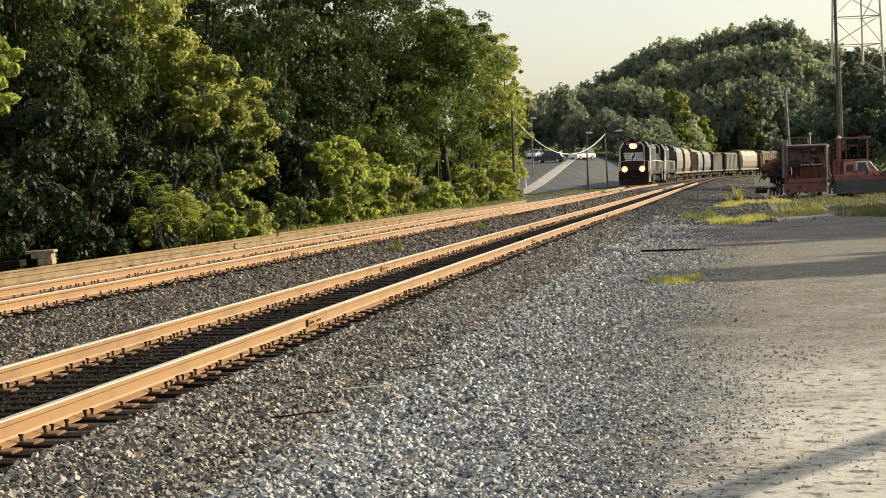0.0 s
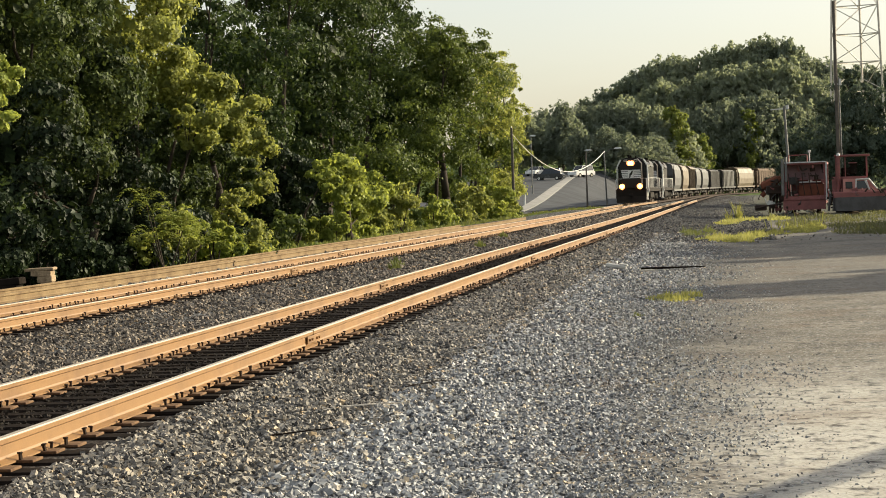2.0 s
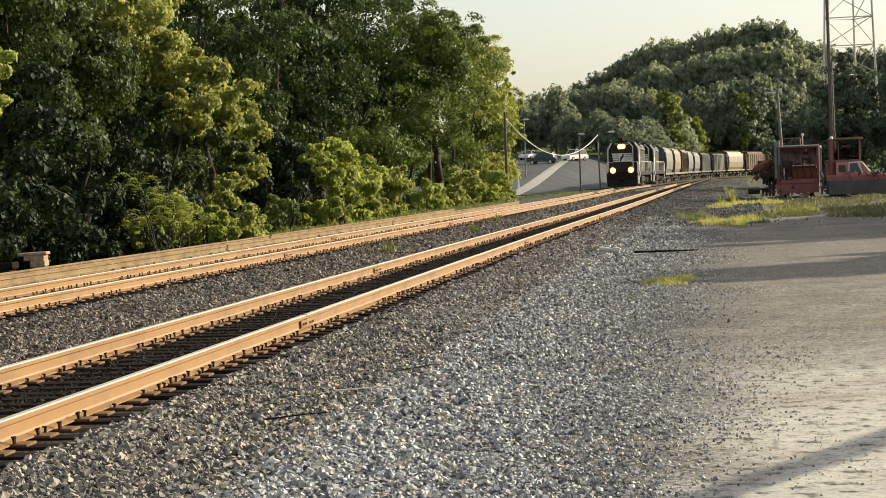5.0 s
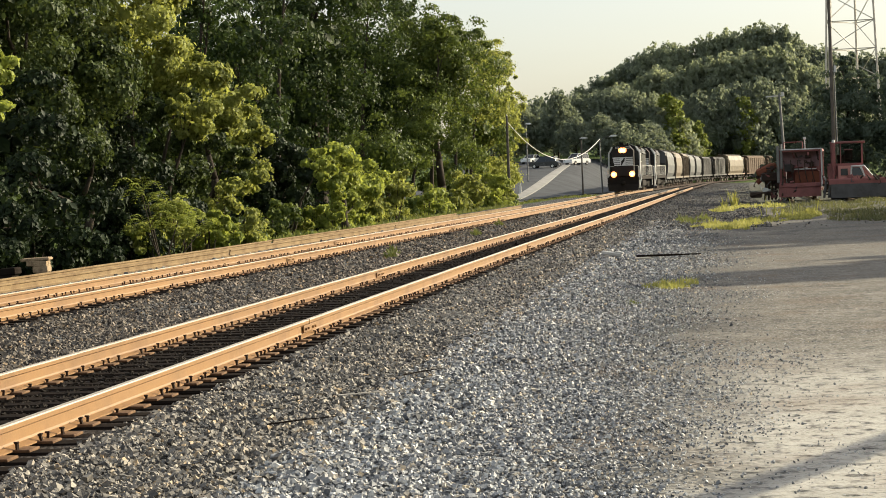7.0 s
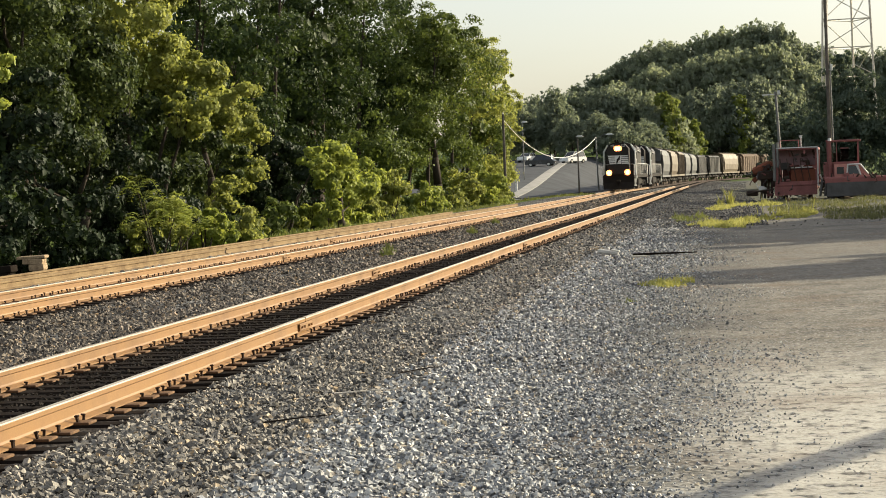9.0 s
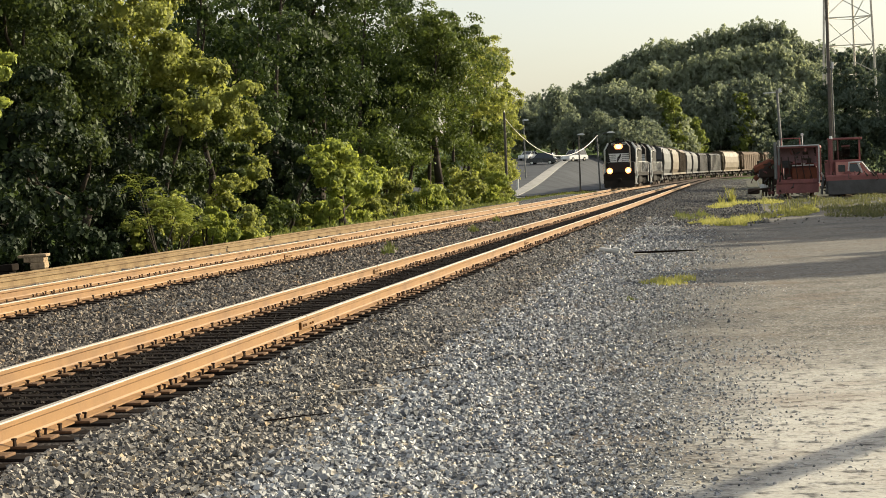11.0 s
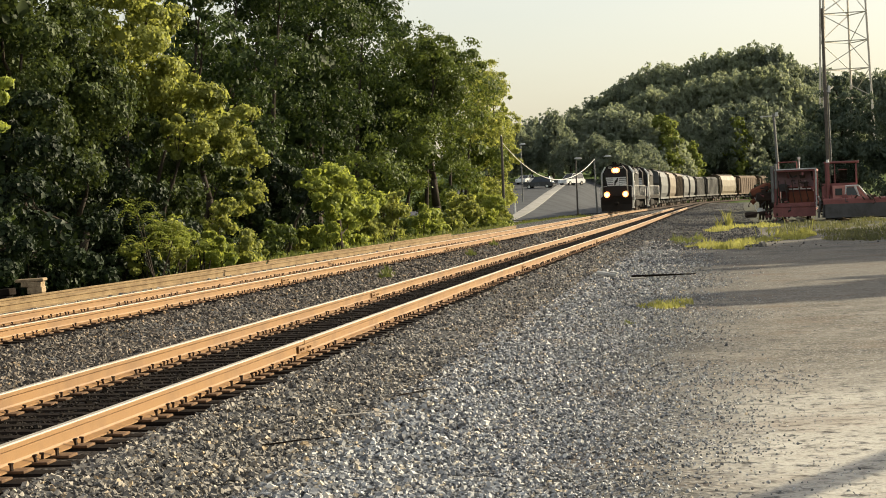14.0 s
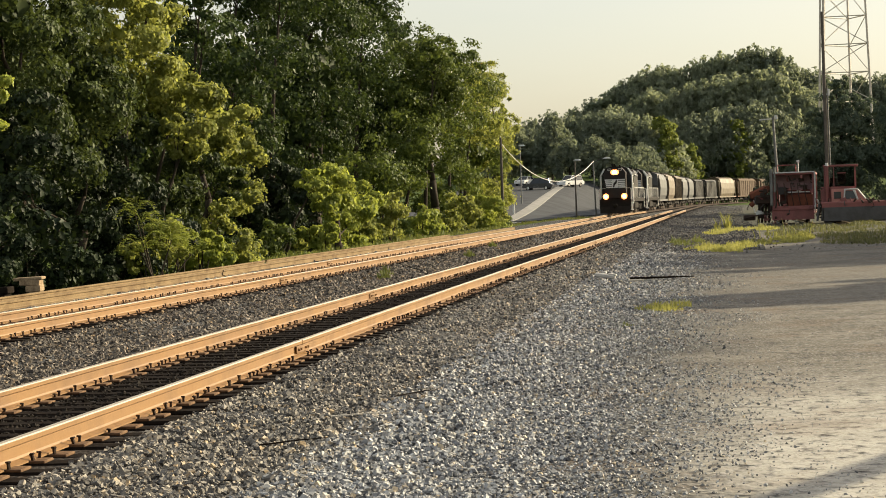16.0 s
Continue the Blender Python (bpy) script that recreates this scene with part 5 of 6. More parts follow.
def clutter(t, lo, hi, count, seed):
    """Pumps, valves, hoses and cylinders that crowd an open machine bay."""
    rnd = random.Random(seed)
    mats = (dark_iron, red, red, blade_grey, lamp_body)
    for i in range(count):
        c = Vector([rnd.uniform(a, b) for a, b in zip(lo, hi)])
        m = mats[rnd.randrange(len(mats)) if rnd.random() < 0.6 else 0]
        kind = rnd.randrange(3)
        if kind == 0:
            d = Vector((rnd.gauss(0, 1), rnd.gauss(0, 0.5), rnd.gauss(0, 1))).normalized() * rnd.uniform(0.2, 0.6)
            part("cylinder", Shape().tube(c - d / 2, c, 0.05, n=8).tube(c, c + d / 2, 0.025, n=8), m, t)
        elif kind == 1:
            part("valve_box", Shape().box(c, [rnd.uniform(0.1, 0.35) for _ in range(3)], Matrix.Rotation(rnd.uniform(-0.3, 0.3), 3, "Y"), ch=0.015), m, t)
        else:
            e = c + Vector((rnd.uniform(-0.25, 0.25), rnd.uniform(-0.2, 0.2), rnd.uniform(-0.45, -0.15)))
            part("hose", Shape().path([c, (c + e) / 2 + Vector((rnd.uniform(-0.15, 0.15), -0.1, -0.12)), e], 0.024, 5), m, t)


def clear_glass():
    m, n, l, b = material("tinted_cab_glass", 0.05)
    b.inputs["Base Color"].default_value = (0.6, 0.64, 0.62, 1)
    b.inputs["Transmission Weight"].default_value = 1.0
    b.inputs["IOR"].default_value = 1.1
    return m


cab_glass = clear_glass()


def regulator():
    t = thing("ballast_regulator", pose(7.25, 110.8, 0, 0, 0, -4), "faded red ballast regulator with tall cab and grey plough", "track machine", "work machines on the siding")
    part("chassis", Shape().box((0.2, 2.6, 0.8), (2.4, 6.0, 0.35), ch=0.04), red, t)
    part("cab_base", Shape().box((-0.55, 2.2, 1.55), (2.0, 1.9, 1.3), ch=0.04), red, t)
    cab = part("cab", Shape().box((-0.4, 2.0, 2.12), (1.85, 1.8, 0.14)), red, t, "tall red cab with tinted windows")
    part("cab_roof", Shape().box((-0.35, 2.0, 3.44), (2.05, 2.0, 0.12), ch=0.03), red, cab)
    for x in (-1.28, 0.5):
        for y in (1.15, 2.85):
            part("cab_post", Shape().box((x, y, 2.8), (0.1, 0.1, 1.3)), red, cab)
    for y in (1.15, 2.85):
        part("window", Shape().box((-0.39, y, 2.8), (1.68, 0.02, 1.24)), cab_glass, cab)
    for x in (-1.28, 0.5):
        part("window", Shape().box((x, 2.0, 2.8), (0.02, 1.6, 1.24)), cab_glass, cab)
    part("door_frame", Shape().box((-0.75, 1.13, 2.75), (0.05, 0.03, 1.2)).box((-0.3, 1.13, 3.0), (0.5, 0.03, 0.05)), red, cab)
    part("seat", Shape().box((-0.3, 2.1, 2.4), (0.5, 0.5, 0.16), ch=0.04).box((-0.3, 2.35, 2.75), (0.48, 0.12, 0.6), ch=0.04), dark_iron, cab, "dark driver's seat")
    part("console", Shape().box((-0.75, 1.5, 2.45), (0.5, 0.3, 0.55), ch=0.03), dark_iron, cab)
    part("exhaust", Shape().tube((-1.15, 1.0, 1.2), (-1.15, 1.0, 3.45), 0.10, n=10), red, t)
    part("beacon", Shape().tube((-1.15, 1.0, 3.45), (-1.15, 1.0, 3.62), 0.11, 0.07, 10), lamp_body, t, "pale beacon lamp")
    # low sloping operator's hood
    hd = Shape().add([(-0.9, 0.1, 1.15), (1.3, 0.1, 1.15), (1.3, 1.1, 1.15), (-0.9, 1.1, 1.15), (-0.9, 0.2, 2.05), (0.55, 0.2, 2.05), (0.55, 1.1, 2.05), (-0.9, 1.1, 2.05), (1.05, 0.15, 1.5), (1.05, 1.1, 1.5)], [(3, 2, 1, 0), (4, 5, 6, 7), (0, 1, 8, 5, 4), (1, 2, 9, 8), (5, 8, 9, 6), (2, 3, 7, 6, 9), (3, 0, 4, 7)])
    h = part("sloping_hood", hd, worn("sun_bleached_red", (0.50, 0.22, 0.18), (0.34, 0.12, 0.095), 0.55, 0, 1.5, 20, 0.5, 0.002), t, "sun-bleached red hood")
    part("window", Shape().add([(-0.1, 0.12, 1.45), (0.6, 0.12, 1.45), (0.38, 0.15, 1.92), (-0.1, 0.15, 1.92), (-0.1, 0.1, 1.45), (0.6, 0.1, 1.45), (0.38, 0.13, 1.92), (-0.1, 0.13, 1.92)], [(0, 1, 2, 3), (7, 6, 5, 4), (0, 4, 5, 1), (1, 5, 6, 2), (2, 6, 7, 3), (3, 7, 4, 0)]), car_glass, h)
    part("window", Shape().box((-0.55, 0.10, 1.68), (0.4, 0.03, 0.4)), car_glass, h)
    part("hood_rib", Shape().path([(0.62, 0.1, 1.4), (0.35, 0.12, 1.98)], 0.035), lamp_body, h)
    part("deck", Shape().box((0.5, 0.2, 1.22), (3.9, 1.4, 0.16), ch=0.03).box((0.5, -0.5, 1.10), (3.9, 0.1, 0.3), ch=0.02), red, t)
    part("plough", Shape().prism([(-0.75, 0.18), (-0.55, 0.10), (-0.45, 0.95), (-0.62, 0.98)], "x", -1.35, 2.4), blade_grey, t, "wide dark grey plough blade")
    part("plough_tip", Shape().box((2.35, -0.5, 1.25), (0.2, 0.3, 0.4), ch=0.04), blade_grey, t)
    part("plough_arm", Shape().path([(-1.45, -0.4, 0.2), (-1.35, -0.3, 1.3)], 0.09, 8).path([(-1.75, -0.4, 0.2), (-1.6, -0.3, 1.2)], 0.07, 8), blade_grey, t)
    clutter(t, (-1.9, -0.5, 0.3), (-1.2, 0.8, 2.2), 22, 8)
    clutter(t, (-1.2, -0.85, 1.25), (2.2, 0.2, 1.4), 14, 9)
    for a, b in (((0.62, 0.08, 1.38), (0.42, 0.12, 2.0)), ((1.06, 0.08, 1.42), (0.6, 0.12, 2.02)), ((-0.18, 0.08, 1.38), (-0.12, 0.12, 2.0)), ((-0.15, 0.11, 2.0), (0.6, 0.11, 2.02))):
        part("window_bar", Shape().tube(a, b, 0.045, n=8), lamp_body, h, "sun-bleached window bar")
    for x in (-1.0, 0.2, 1.3):
        part("deck_stanchion", Shape().tube((x, -0.45, 1.25), (x, -0.45, 1.25 + 0.25), 0.03, n=6), red, t)
    for y in (1.4, 4.6):
        for k in (-1, 1):
            part("wheel", Shape().tube((k * 0.7, y, 0.42), (k * 0.85, y, 0.42), 0.40, n=18), dark_iron, t)


tamper()
regulator()
# two rails of the siding under the machines
siding = thing("siding_track", label="rusty siding rails half lost in grass under the machines", category="railway track", group="railway tracks")
for dx in (-0.75, 0.75):
    part("rail", Shape().prism([(4.3 + dx + p, 0.06 + 0.02 + q + 0.10) for p, q in RAIL], "y", 105, 128), rail_old, siding)
    part("rail", Shape().prism([(7.6 + dx + p, 0.06 + 0.02 + q + 0.10) for p, q in RAIL], "y", 103, 128), rail_old, siding)
# unseen beam and trees beside the lot, added past the edge of the view to cast shade
beam_paint = worn("grey_beam_paint", (0.5, 0.48, 0.44), (0.36, 0.34, 0.3), 0.7, 0, 1, 20, 0.5, 0.002)
barrier = thing("shadow_beam", pose(6.62, 16.45, 0, 0, 0, -27.5), "unseen grey beam on posts, added to cast a band of shade", "barrier")
part("beam", Shape().box((-0.15, 0, 2.82), (0.07, 9.3, 0.28), ch=0.02), beam_paint, barrier)
for yy in (-4.6, 4.6):
    part("post", Shape().box((-0.15, yy, 1.32), (0.14, 0.14, 2.64), ch=0.02), beam_paint, barrier)
# four trees out of view, placed only for the shadows they throw
tree("unseen leafy tree at the edge of the lot, added to cast shade", 20.5, 49.5, [(20.2, 48.6, 8.2, 2.0), (20.9, 50.6, 6.6, 2.4), (20.1, 49.0, 5.0, 2.2), (19.6, 47.2, 7.2, 1.6)], 12000, 0.30, leaf_mid, True, "tree", "shade trees by the lot")
tree("unseen broad leafy tree at the edge of the lot, added to cast shade", 21.5, 68, [(21.5, 64, 8.2, 2.6), (22.5, 67, 7.0, 3.0), (20.5, 66, 4.6, 2.6), (21.5, 70, 8.4, 2.8), (22, 74, 8.0, 2.8), (22, 72, 4.5, 2.8), (23, 77, 6.5, 2.8)], 18000, 0.34, leaf_mid, True, "tree", "shade trees by the lot")
tree("unseen tall leafy tree beyond the lot, added to cast shade", 25, 80, [(24, 78, 9.0, 2.6), (25, 81, 7.5, 3.0), (26, 84, 8.5, 2.6), (24, 80, 5, 2.8)], 9000, 0.34, leaf_mid, True, "tree", "shade trees by the lot")
tree("unseen tall leafy tree beyond the lot, added to cast shade", 27, 92, [(26, 90, 9.5, 2.8), (27, 93, 7.5, 3.2), (26, 96, 9.0, 2.8), (26, 92, 5, 2.8)], 9000, 0.34, leaf_mid, True, "tree", "shade trees by the lot")

# ---- train ----
loco_black = worn("black_engine_paint", (0.022, 0.019, 0.018), (0.036, 0.029, 0.025), 0.42, 0, 1.5, 30, 0.5, 0.001)
loco_black.node_tree.nodes["Principled BSDF"].inputs["Specular IOR Level"].default_value = 0.22
under_black = worn("grimy_underframe", (0.018, 0.015, 0.013), (0.035, 0.028, 0.021), 0.85, 0, 2, 30, 0.7, 0.003)
white_paint = worn("worn_white_paint", (0.72, 0.70, 0.65), (0.5, 0.48, 0.44), 0.5, 0, 2, 40, 0.3, 0.001)
# white rail paint, brightened to put the sun's glint into it
glint_white = worn("glint_white_rail_paint", (0.86, 0.84, 0.79), (0.72, 0.70, 0.64), 0.4, 0, 2, 40, 0.15, 0.001)
emblem_white = worn("reflective_white_film", (0.8, 0.79, 0.77), (0.66, 0.65, 0.62), 0.6, 0, 2, 40, 0.1, 0.0)
dark_glass = worn("dark_window_glass", (0.012, 0.014, 0.016), (0.02, 0.022, 0.025), 0.08, 0, 1, 10, 0.1, 0.0)
head_lamp = lamp_glow("lit_headlight", (1.0, 0.62, 0.26), 26.0)
ditch_lamp = lamp_glow("lit_ditch_light", (1.0, 0.58, 0.22), 20.0)
# orange glow for discs that imitate the bloom round each lamp
lamp_halo = lamp_glow("glowing_reflector", (1.0, 0.30, 0.08), 2.6)
wheel_steel = worn("wheel_steel", (0.16, 0.12, 0.09), (0.08, 0.06, 0.05), 0.55, 0.5, 4, 30, 0.5, 0.001)
truck_iron = under_black


def wheelset_mesh(r):
    s = Shape().tube((-0.72, 0, 0), (0.72, 0, 0), 0.08, n=8)
    for k in (-1, 1):
        s.tube((k * 0.68, 0, 0), (k * 0.82, 0, 0), r, n=20).tube((k * 0.65, 0, 0), (k * 0.68, 0, 0), r + 0.025, n=20)
    return s.mesh("wheelset", wheel_steel)


LOCO_WHEEL, CAR_WHEEL = wheelset_mesh(0.52), wheelset_mesh(0.44)
rolling = []


def loco(m, label):
    """A six-axle hood locomotive, nose at y = 0 and looking down -y, 20.6 m long."""
    t = thing("locomotive", m, label, "locomotive", "locomotives at the head of the train")
    part("underframe", Shape().box((0, 10.4, 1.30), (3.05, 19.0, 0.28), ch=0.03).box((0, 10.3, 1.50), (2.9, 18.2, 0.12)), under_black, t, "black frame and walkway")
    # pilot and plough
    pilot = Shape().prism([(-1.5, 1.44), (1.5, 1.44), (1.5, 0.60), (-1.5, 0.60)], "y", 0.72, 0.84)
    pilot.add([(-1.5, 0.70, 0.75), (1.5, 0.70, 0.75), (1.42, 0.42, 0.12), (-1.42, 0.42, 0.12), (0, 0.50, 0.80), (0, 0.20, 0.12)], [(0, 4, 5, 3), (4, 1, 2, 5), (0, 1, 4), (3, 5, 2), (0, 3, 2, 1)])
    part("pilot_plough", pilot, under_black, t, "black snow plough")
    part("coupler", Shape().box((0, 0.35, 0.86), (0.3, 0.8, 0.28), ch=0.05).box((0.08, -0.02, 0.86), (0.34, 0.2, 0.3), ch=0.06), truck_iron, t)
    for k in (-1, 1):
        st = Shape()
        for z in (0.42, 0.74, 1.06):
            st.box((k * 1.42, 0.98, z), (0.28, 0.36, 0.03))
        st.box((k * 1.28, 0.98, 0.8), (0.03, 0.36, 0.95))
        # white at +x only, painting in the sun on that side's steps
        part("step", st, white_paint if k > 0 else under_black, t, "corner steps, whitened on the sun's side")
        rl = Shape().path([(k * 1.5, 0.8, 1.4), (k * 1.52, 0.78, 2.35), (k * 1.45, 1.4, 2.45)], 0.045)
        rl.path([(k * 1.5, 1.2, 0.35), (k * 1.52, 1.2, 2.4)], 0.045)
        part("grab_rail", rl, white_paint, t, "white grab rail")
    # tall short hood with the cab behind it
    nose = Shape().prism([(-1.02, 1.55), (1.02, 1.55), (1.02, 4.0), (0.6, 4.48), (-0.6, 4.48), (-1.02, 4.0)], "y", 0.95, 2.75)
    n = part("short_hood", nose, loco_black, t, "tall black short hood")
    panel = Shape().box((0, 0.938, 2.95), (1.98, 0.012, 0.9))
    part("emblem_panel", panel, loco_black, n)
    bars = Shape()
    for i in range(5):
        z = 3.30 - i * 0.175
        bars.box((-0.60 + 0.02 * i, 0.926, z), (0.74 - 0.03 * i, 0.012, 0.125)).box((0.62 + 0.01 * i, 0.926, z), (0.68, 0.012, 0.125))
    part("emblem_bars", bars.box((0.0, 0.928, 2.95), (0.56, 0.010, 0.82)), emblem_white, n, "white striped emblem on the nose")
    em = Shape().prism([(-0.20, 2.58), (-0.08, 2.58), (0.0, 2.82), (0.15, 2.95), (0.21, 3.24), (0.12, 3.34), (0.02, 3.12), (-0.13, 3.0)], "y", 0.914, 0.922)
    part("emblem_figure", em, loco_black, n, "small dark figure on the emblem")
    part("class_light_bar", Shape().box((0, 0.92, 4.02), (0.62, 0.06, 0.36), ch=0.02), loco_black, n)
    for sx in (-0.06, 0.06):
        part("reflector", Shape().tube((sx * 2.2, 0.882, 4.02), (sx * 2.2, 0.892, 4.02), 0.26, n=16), lamp_halo, n, "glowing orange lamp reflector")
        part("headlight", Shape().tube((sx, 0.875, 4.02), (sx, 0.90, 4.02), 0.135, n=16), head_lamp, n, "lit yellow headlight")
    for k in (-1, 1):
        nb = part("number_board", Shape().box((k * 0.5, 0.93, 4.28), (0.34, 0.03, 0.2)), white_paint, n)
        part("number_bars", Shape().box((k * 0.5, 0.910, 4.28), (0.24, 0.006, 0.1)), loco_black, nb)
        part("door", Shape().box((k * 1.025, 1.6, 2.6), (0.02, 0.6, 1.7)), loco_black, n)
    cab = Shape().prism([(-1.5, 1.55), (1.5, 1.55), (1.5, 3.75), (1.12, 4.40), (0.6, 4.60), (-0.6, 4.60), (-1.12, 4.40), (-1.5, 3.75)], "y", 2.75, 5.15)
    c = part("cab", cab, loco_black, t, "black cab")
    for k in (-1, 1):
        part("cab_edge", Shape().path([(k * 1.505, 2.74, 1.6), (k * 1.505, 2.74, 3.74), (k * 1.13, 2.74, 4.40)], 0.085), glint_white, c, "white corner rail of the cab")
        part("step_rail", Shape().path([(k * 1.54, 2.70, 1.62), (k * 1.60, 2.62, 1.25), (k * 1.50, 2.52, 0.95), (k * 1.46, 2.50, 0.55), (k * 1.55, 2.52, 0.35)], 0.075), glint_white, c, "white curved step rail")
        for yy in (3.2, 4.15):
            w = part("window", Shape().box((k * 1.502, yy + 0.2, 3.3), (0.012, 0.78, 0.7)), dark_glass, c)
            # frames and sunshades are whitened at +x only, as if catching the sun
            part("window_frame", Shape().box((k * 1.506, yy + 0.2, 3.68), (0.02, 0.86, 0.05)).box((k * 1.506, yy + 0.2, 2.92), (0.02, 0.86, 0.05)), white_paint if k > 0 else loco_black, w)
        part("window", Shape().box((k * 1.26, 2.742, 3.4), (0.40, 0.012, 0.62)), dark_glass, c)
        part("sunshade", Shape().box((k * 1.62, 3.8, 3.78), (0.22, 1.9, 0.03)), white_paint if k > 0 else loco_black, c)
    part("horn", Shape().tube((-0.35, 3.0, 4.75), (-0.35, 2.5, 4.78), 0.04, 0.11, 8).tube((-0.15, 3.0, 4.75), (-0.15, 2.55, 4.77), 0.035, 0.09, 8).box((-0.25, 3.0, 4.66), (0.4, 0.08, 0.14)), truck_iron, c)
    part("beacon", Shape().tube((0.3, 3.6, 4.58), (0.3, 3.6, 4.76), 0.09, 0.07, 10), under_black, c)
    # long hood
    hood = Shape().prism([(-0.86, 1.55), (0.86, 1.55), (0.86, 4.05), (0.62, 4.28), (-0.62, 4.28), (-0.86, 4.05)], "y", 5.15, 19.2)
    h = part("long_hood", hood, loco_black, t, "black long hood")
    for i in range(9):
        part("hood_door", Shape().box((0.868, 6.4 + i * 1.05, 2.6), (0.02, 0.95, 1.7), ch=0.006), loco_black, h)
    part("radiator", Shape().box((0, 16.6, 4.05), (1.95, 3.6, 0.62), top=(0.75, 1), ch=0.03), loco_black, h)
    for yy in (8.3, 10.2, 15.6, 16.8, 18.0):
        part("fan", Shape().tube((0, yy, 4.25), (0, yy, 4.5), 0.6, 0.6, 18), under_black, h)
    part("exhaust", Shape().box((0, 12.0, 4.38), (0.4, 0.9, 0.3), ch=0.03), under_black, h)
    for k in (-1, 1):
        rails = Shape()
        for i in range(9):
            y = 5.6 + i * 1.66
            rails.tube((k * 1.48, y, 1.5), (k * 1.48, y, 2.55), 0.022, n=6)
        rails.path([(k * 1.48, 5.3, 2.55), (k * 1.48, 18.9, 2.55)], 0.022).path([(k * 1.48, 18.9, 2.55), (k * 1.45, 19.6, 2.4), (k * 1.45, 19.6, 0.5)], 0.05)
        part("handrail", rails, white_paint, t, "white handrail with stanchions")
        part("ditch_light_box", Shape().box((k * 0.88, 0.72, 1.72), (0.36, 0.22, 0.34), ch=0.03), loco_black, t)
        part("ditch_reflector", Shape().tube((k * 0.88, 0.595, 1.72), (k * 0.88, 0.60, 1.72), 0.29, n=16), lamp_halo, t, "glowing orange lamp reflector")
        part("ditch_light", Shape().tube((k * 0.88, 0.585, 1.72), (k * 0.88, 0.61, 1.72), 0.13, n=16), ditch_lamp, t, "lit orange-yellow ditch light")
    for k in (-1, 1):
        part("front_rail", Shape().path([(k * 1.45, 0.85, 2.5), (k * 0.9, 0.85, 2.5)], 0.022), white_paint, t)
    part("fuel_tank", Shape().box((0, 10.3, 0.78), (2.7, 4.6, 0.8), top=(1.0, 1.0), ch=0.18), under_black, t)
    for yc in (3.9, 16.7):
        tr = Shape()
        for k in (-1, 1):
            tr.box((k * 1.08, yc, 0.72), (0.16, 5.2, 0.34), ch=0.04)
            for dy in (-2.0, 0, 2.0):
                tr.box((k * 1.12, yc + dy, 0.54), (0.26, 0.5, 0.42), ch=0.05)
                tr.tube((k * 1.12, yc + dy + 0.6, 0.45), (k * 1.12, yc + dy + 0.6, 0.95), 0.11, n=8)
        g = part("truck", tr, truck_iron, t)
        for dy in (-2.0, 0, 2.0):
            w = part("wheelset", LOCO_WHEEL, None, g, m=pose(0, yc + dy, 0.52))
            rolling.append((w, 0.52, yc + dy))
    return t


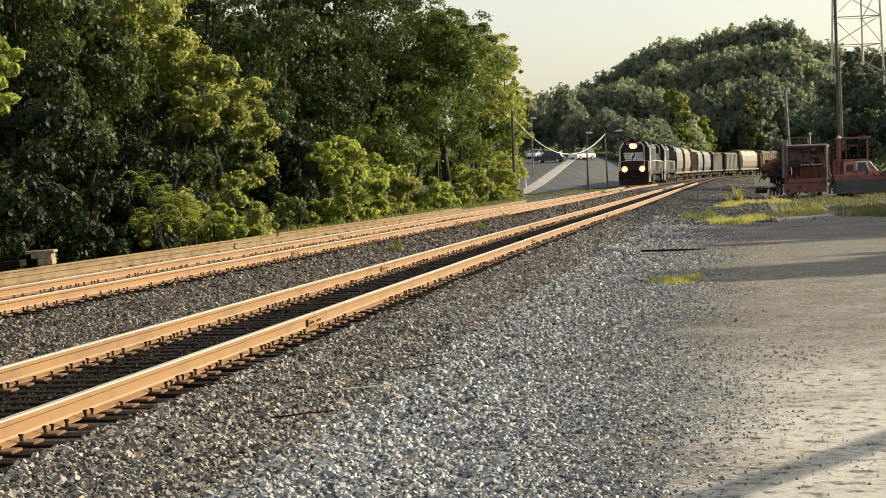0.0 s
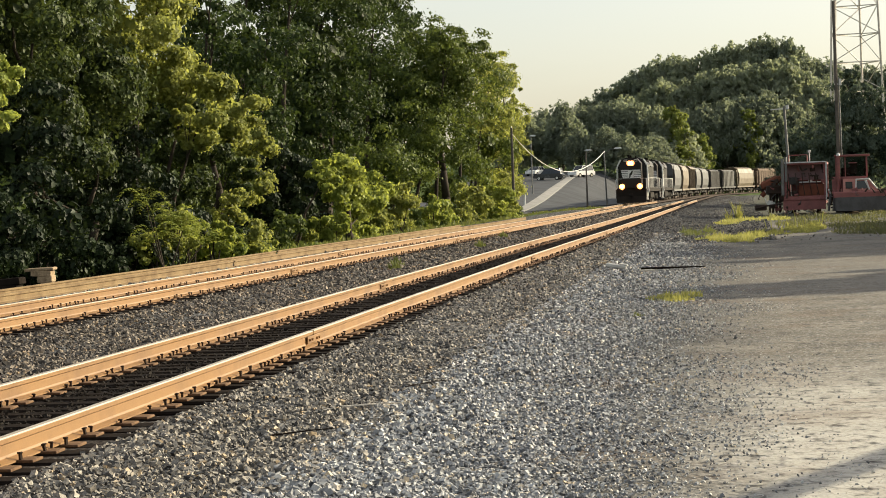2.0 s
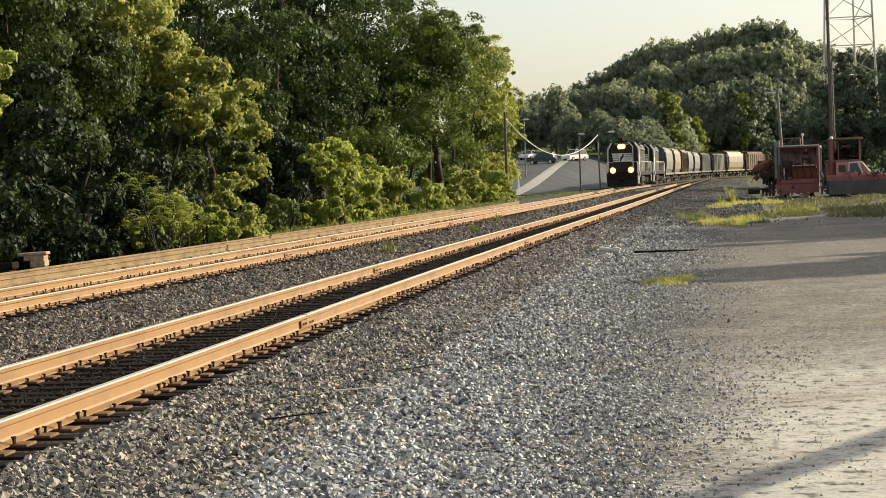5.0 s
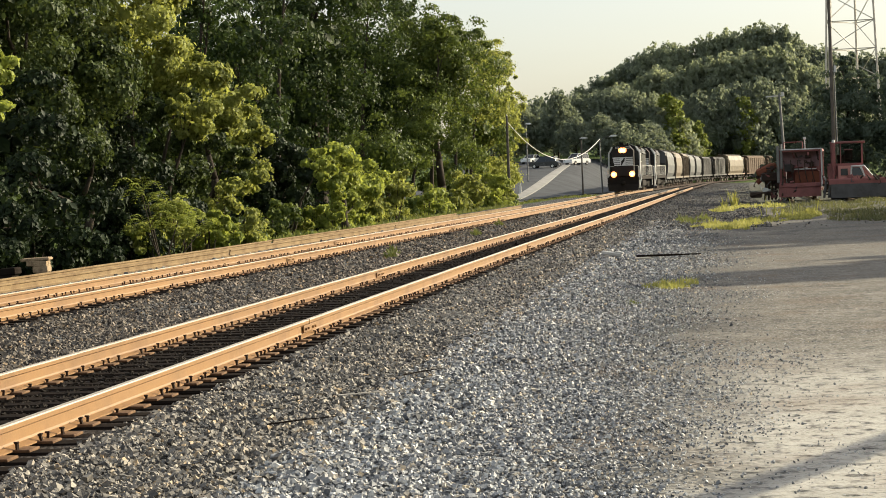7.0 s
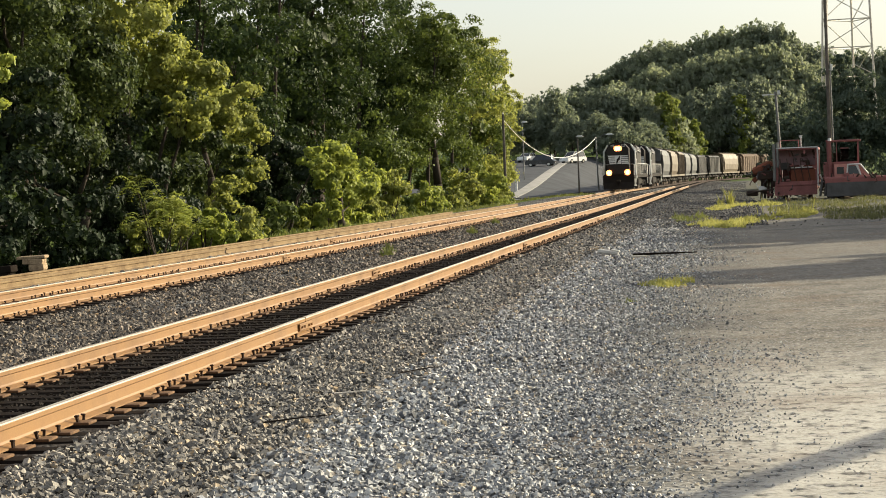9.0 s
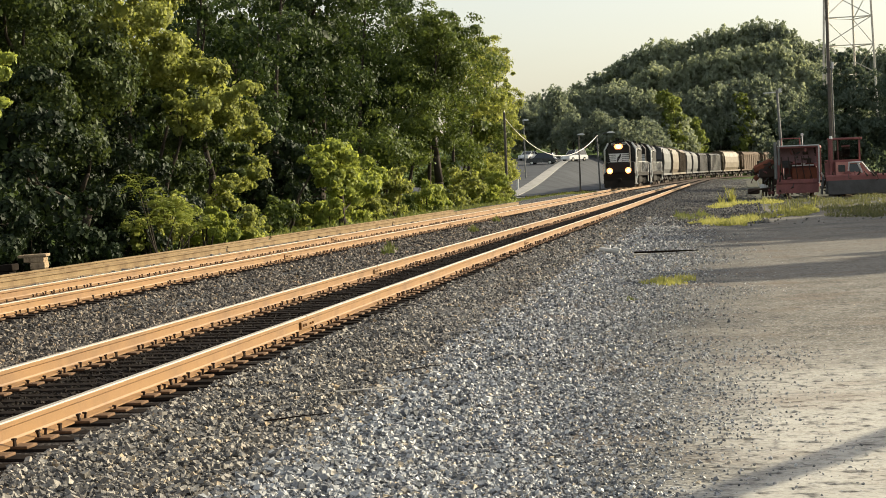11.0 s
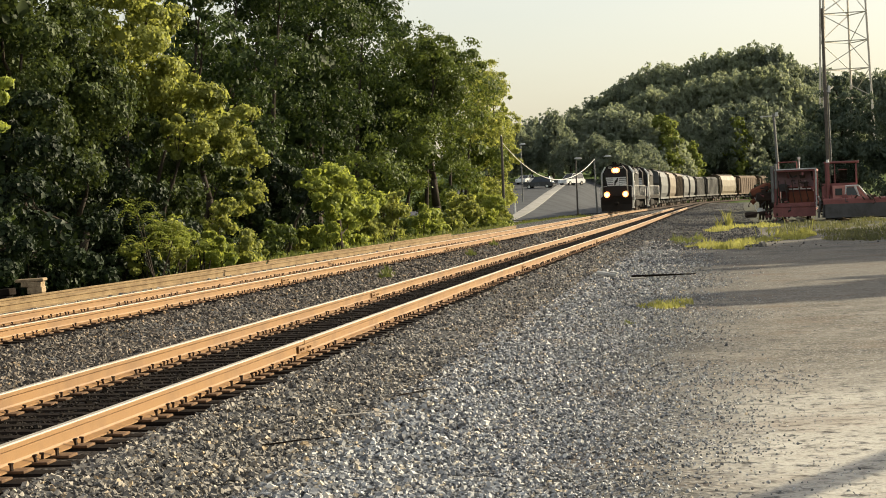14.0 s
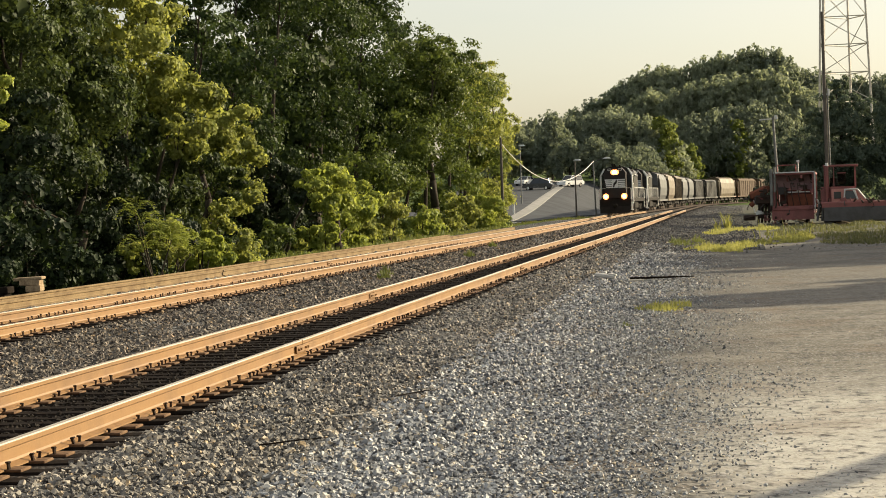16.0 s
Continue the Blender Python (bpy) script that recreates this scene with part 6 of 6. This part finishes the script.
def hopper(m, color, label, rounded=True, length=16.0, h=4.55):
    """A covered hopper car: curved or ribbed sides on sloped ends, with hatches and running boards."""
    t = thing("hopper_car", m, label, "freight car", "freight cars of the train")
    mat, dark = color
    L = length
    if rounded:
        prof = [(-1.25, 1.15), (1.25, 1.15), (1.5, 1.7), (1.58, 2.6), (1.5, 3.6), (1.15, h - 0.35), (0.55, h - 0.12), (-0.55, h - 0.12), (-1.15, h - 0.35), (-1.5, 3.6), (-1.58, 2.6), (-1.5, 1.7)]
    else:
        prof = [(-1.45, 1.15), (1.45, 1.15), (1.5, 1.3), (1.5, h - 0.5), (1.2, h - 0.18), (-1.2, h - 0.18), (-1.5, h - 0.5), (-1.5, 1.3)]
    part("body", Shape().prism(prof, "y", 1.9, L - 1.9), mat, t)
    for y0, y1 in ((1.9, 0.55), (L - 1.9, L - 0.55)):
        part("slope_sheet", Shape().add([(-1.35, y0, 1.3), (1.35, y0, 1.3), (1.35, y0, h - 0.6), (-1.35, y0, h - 0.6), (-1.35, y1, 2.9), (1.35, y1, 2.9), (1.35, y1, h - 0.6), (-1.35, y1, h - 0.6)], [(0, 1, 5, 4), (2, 3, 7, 6), (4, 5, 6, 7), (0, 4, 7, 3), (1, 2, 6, 5)]), mat, t)
    for k in (-1, 1):
        part("side_sill", Shape().box((k * 1.45, L / 2, 1.12), (0.12, L - 0.9, 0.24)), mat, t)
        if not rounded:
            for i in range(9):
                part("rib", Shape().box((k * 1.53, 2.2 + i * (L - 4.4) / 8, 2.6), (0.08, 0.1, 2.7)), mat, t)
        for y in (0.75, L - 0.75):
            part("end_post", Shape().box((k * 1.4, y, 2.5), (0.1, 0.14, h - 2.1)), mat, t)
            part("ladder", Shape().path([(k * 1.45, y + 0.2, 1.0), (k * 1.45, y + 0.2, h - 0.5)], 0.03, 4).path([(k * 1.45, y - 0.15, 1.0), (k * 1.45, y - 0.15, h - 0.5)], 0.03, 4), dark, t)
    part("roof_walk", Shape().box((0.42, L / 2, h - 0.06), (0.5, L - 1.2, 0.05)).box((-0.42, L / 2, h - 0.06), (0.5, L - 1.2, 0.05)), dark, t)
    for i in range(3):
        part("hopper_chute", Shape().box((0, L * (0.28 + 0.22 * i), 0.85), (1.9, 1.5, 0.6), Matrix.Rotation(math.pi, 3, "X"), top=(1.3, 1.6)), dark, t)
    for yc in (1.9, L - 1.9):
        tr = Shape()
        for k in (-1, 1):
            tr.box((k * 1.0, yc, 0.55), (0.16, 2.5, 0.3), ch=0.05).box((k * 1.0, yc, 0.7), (0.2, 0.9, 0.4), ch=0.05)
        g = part("truck", tr.box((0, yc, 0.75), (2.2, 0.4, 0.3)), dark, t)
        for dy in (-0.88, 0.88):
            part("wheelset", CAR_WHEEL, None, g, m=pose(0, yc + dy, 0.44))
    part("coupler", Shape().box((0, 0.1, 0.85), (0.26, 0.9, 0.26), ch=0.04).box((0, L - 0.1, 0.85), (0.26, 0.9, 0.26), ch=0.04), dark, t)
    return t


grey_car = (worn("grey_car_paint", (0.085, 0.086, 0.084), (0.05, 0.048, 0.044), 0.6, 0, 1.2, 20, 0.5, 0.002), under_black)
tan_car = (worn("tan_car_paint", (0.15, 0.112, 0.068), (0.08, 0.058, 0.037), 0.6, 0, 1.2, 20, 0.5, 0.002), under_black)
dark_car = (worn("black_car_paint", (0.028, 0.027, 0.027), (0.05, 0.04, 0.032), 0.65, 0, 1.2, 20, 0.5, 0.002), under_black)
brown_car = (worn("brown_car_paint", (0.12, 0.078, 0.052), (0.07, 0.047, 0.032), 0.7, 0, 1.2, 20, 0.6, 0.002), under_black)
train = []
gap = 0.0
for i in range(2):
    train.append((loco(Matrix(), "black diesel locomotive with white striped emblem and lit headlights" if i == 0 else "black diesel locomotive with white handrails coupled behind the first"), gap, 20.4))
    gap += 21.0
# the trailing unit's lamps are dark
for ob in train[1][0].children_recursive:
    if ob.name.startswith(("headlight", "ditch_light", "reflector", "ditch_reflector")) and "box" not in ob.name:
        ob.data = ob.data.copy()
        ob.data.materials[0] = dark_glass
        ob["label"] = "unlit lamp"
CARS = [(grey_car, True, "grey rounded covered hopper car streaked with dirt", 16.0, 4.6), (tan_car, True, "tan rounded covered hopper car streaked with dirt", 16.0, 4.6), (tan_car, False, "tan ribbed covered hopper car with faded paint", 15.0, 4.5),
        (grey_car, True, "pale grey rounded covered hopper car", 16.0, 4.55), (grey_car, True, "grey rounded covered hopper car with grimy sides", 15.0, 4.5), (dark_car, False, "black ribbed hopper car with dark grimy sides", 15.0, 4.3), (dark_car, False, "black ribbed hopper car in the train's middle", 15.0, 4.3),
        (tan_car, True, "cream-tan rounded covered hopper car in sunlight", 16.0, 4.75), (brown_car, False, "rusty brown ribbed hopper car in sunlight", 16.0, 4.6), (brown_car, False, "rusty brown ribbed hopper car behind the work machines", 16.0, 4.5), (grey_car, True, "grey rounded hopper car behind the work machines", 16.0, 4.6)]
for c, r, lab, L, h in CARS:
    train.append((hopper(Matrix(), c, lab, r, L, h), gap, L))
    gap += L + 0.7


def travel(t):
    """How far the engine's nose is along the line: it rolls in, slows and stops."""
    return 175.2 + 8.8 * max(0.0, 1 - t / 11.0) ** 1.5


def along(s, ds):
    """The place ds metres of rail behind s."""
    y, left = s, ds
    while left > 0.01:
        d = min(1.0, left)
        y += d * math.cos(on(main_x, y)[2])
        left -= d
    return y


def motions():
    times = [i * 0.5 for i in range(33)]
    for ob, back, L in train:
        rows = []
        for t in times:
            ya = along(travel(t), back)
            yb = along(ya, L)
            (xa, ya2, _), (xb, yb2, _) = on(main_x, ya), on(main_x, yb)
            rows.append((t, pose(xa, ya2, HEAD, 0, 0, -math.degrees(math.atan2(xb - xa, yb2 - ya2)))))
        walk(ob, rows)
    for w, r, y in rolling:
        walk(w, [(t, pose(0, y, r, math.degrees((travel(0) - travel(t)) / r))) for t in times])


motions()
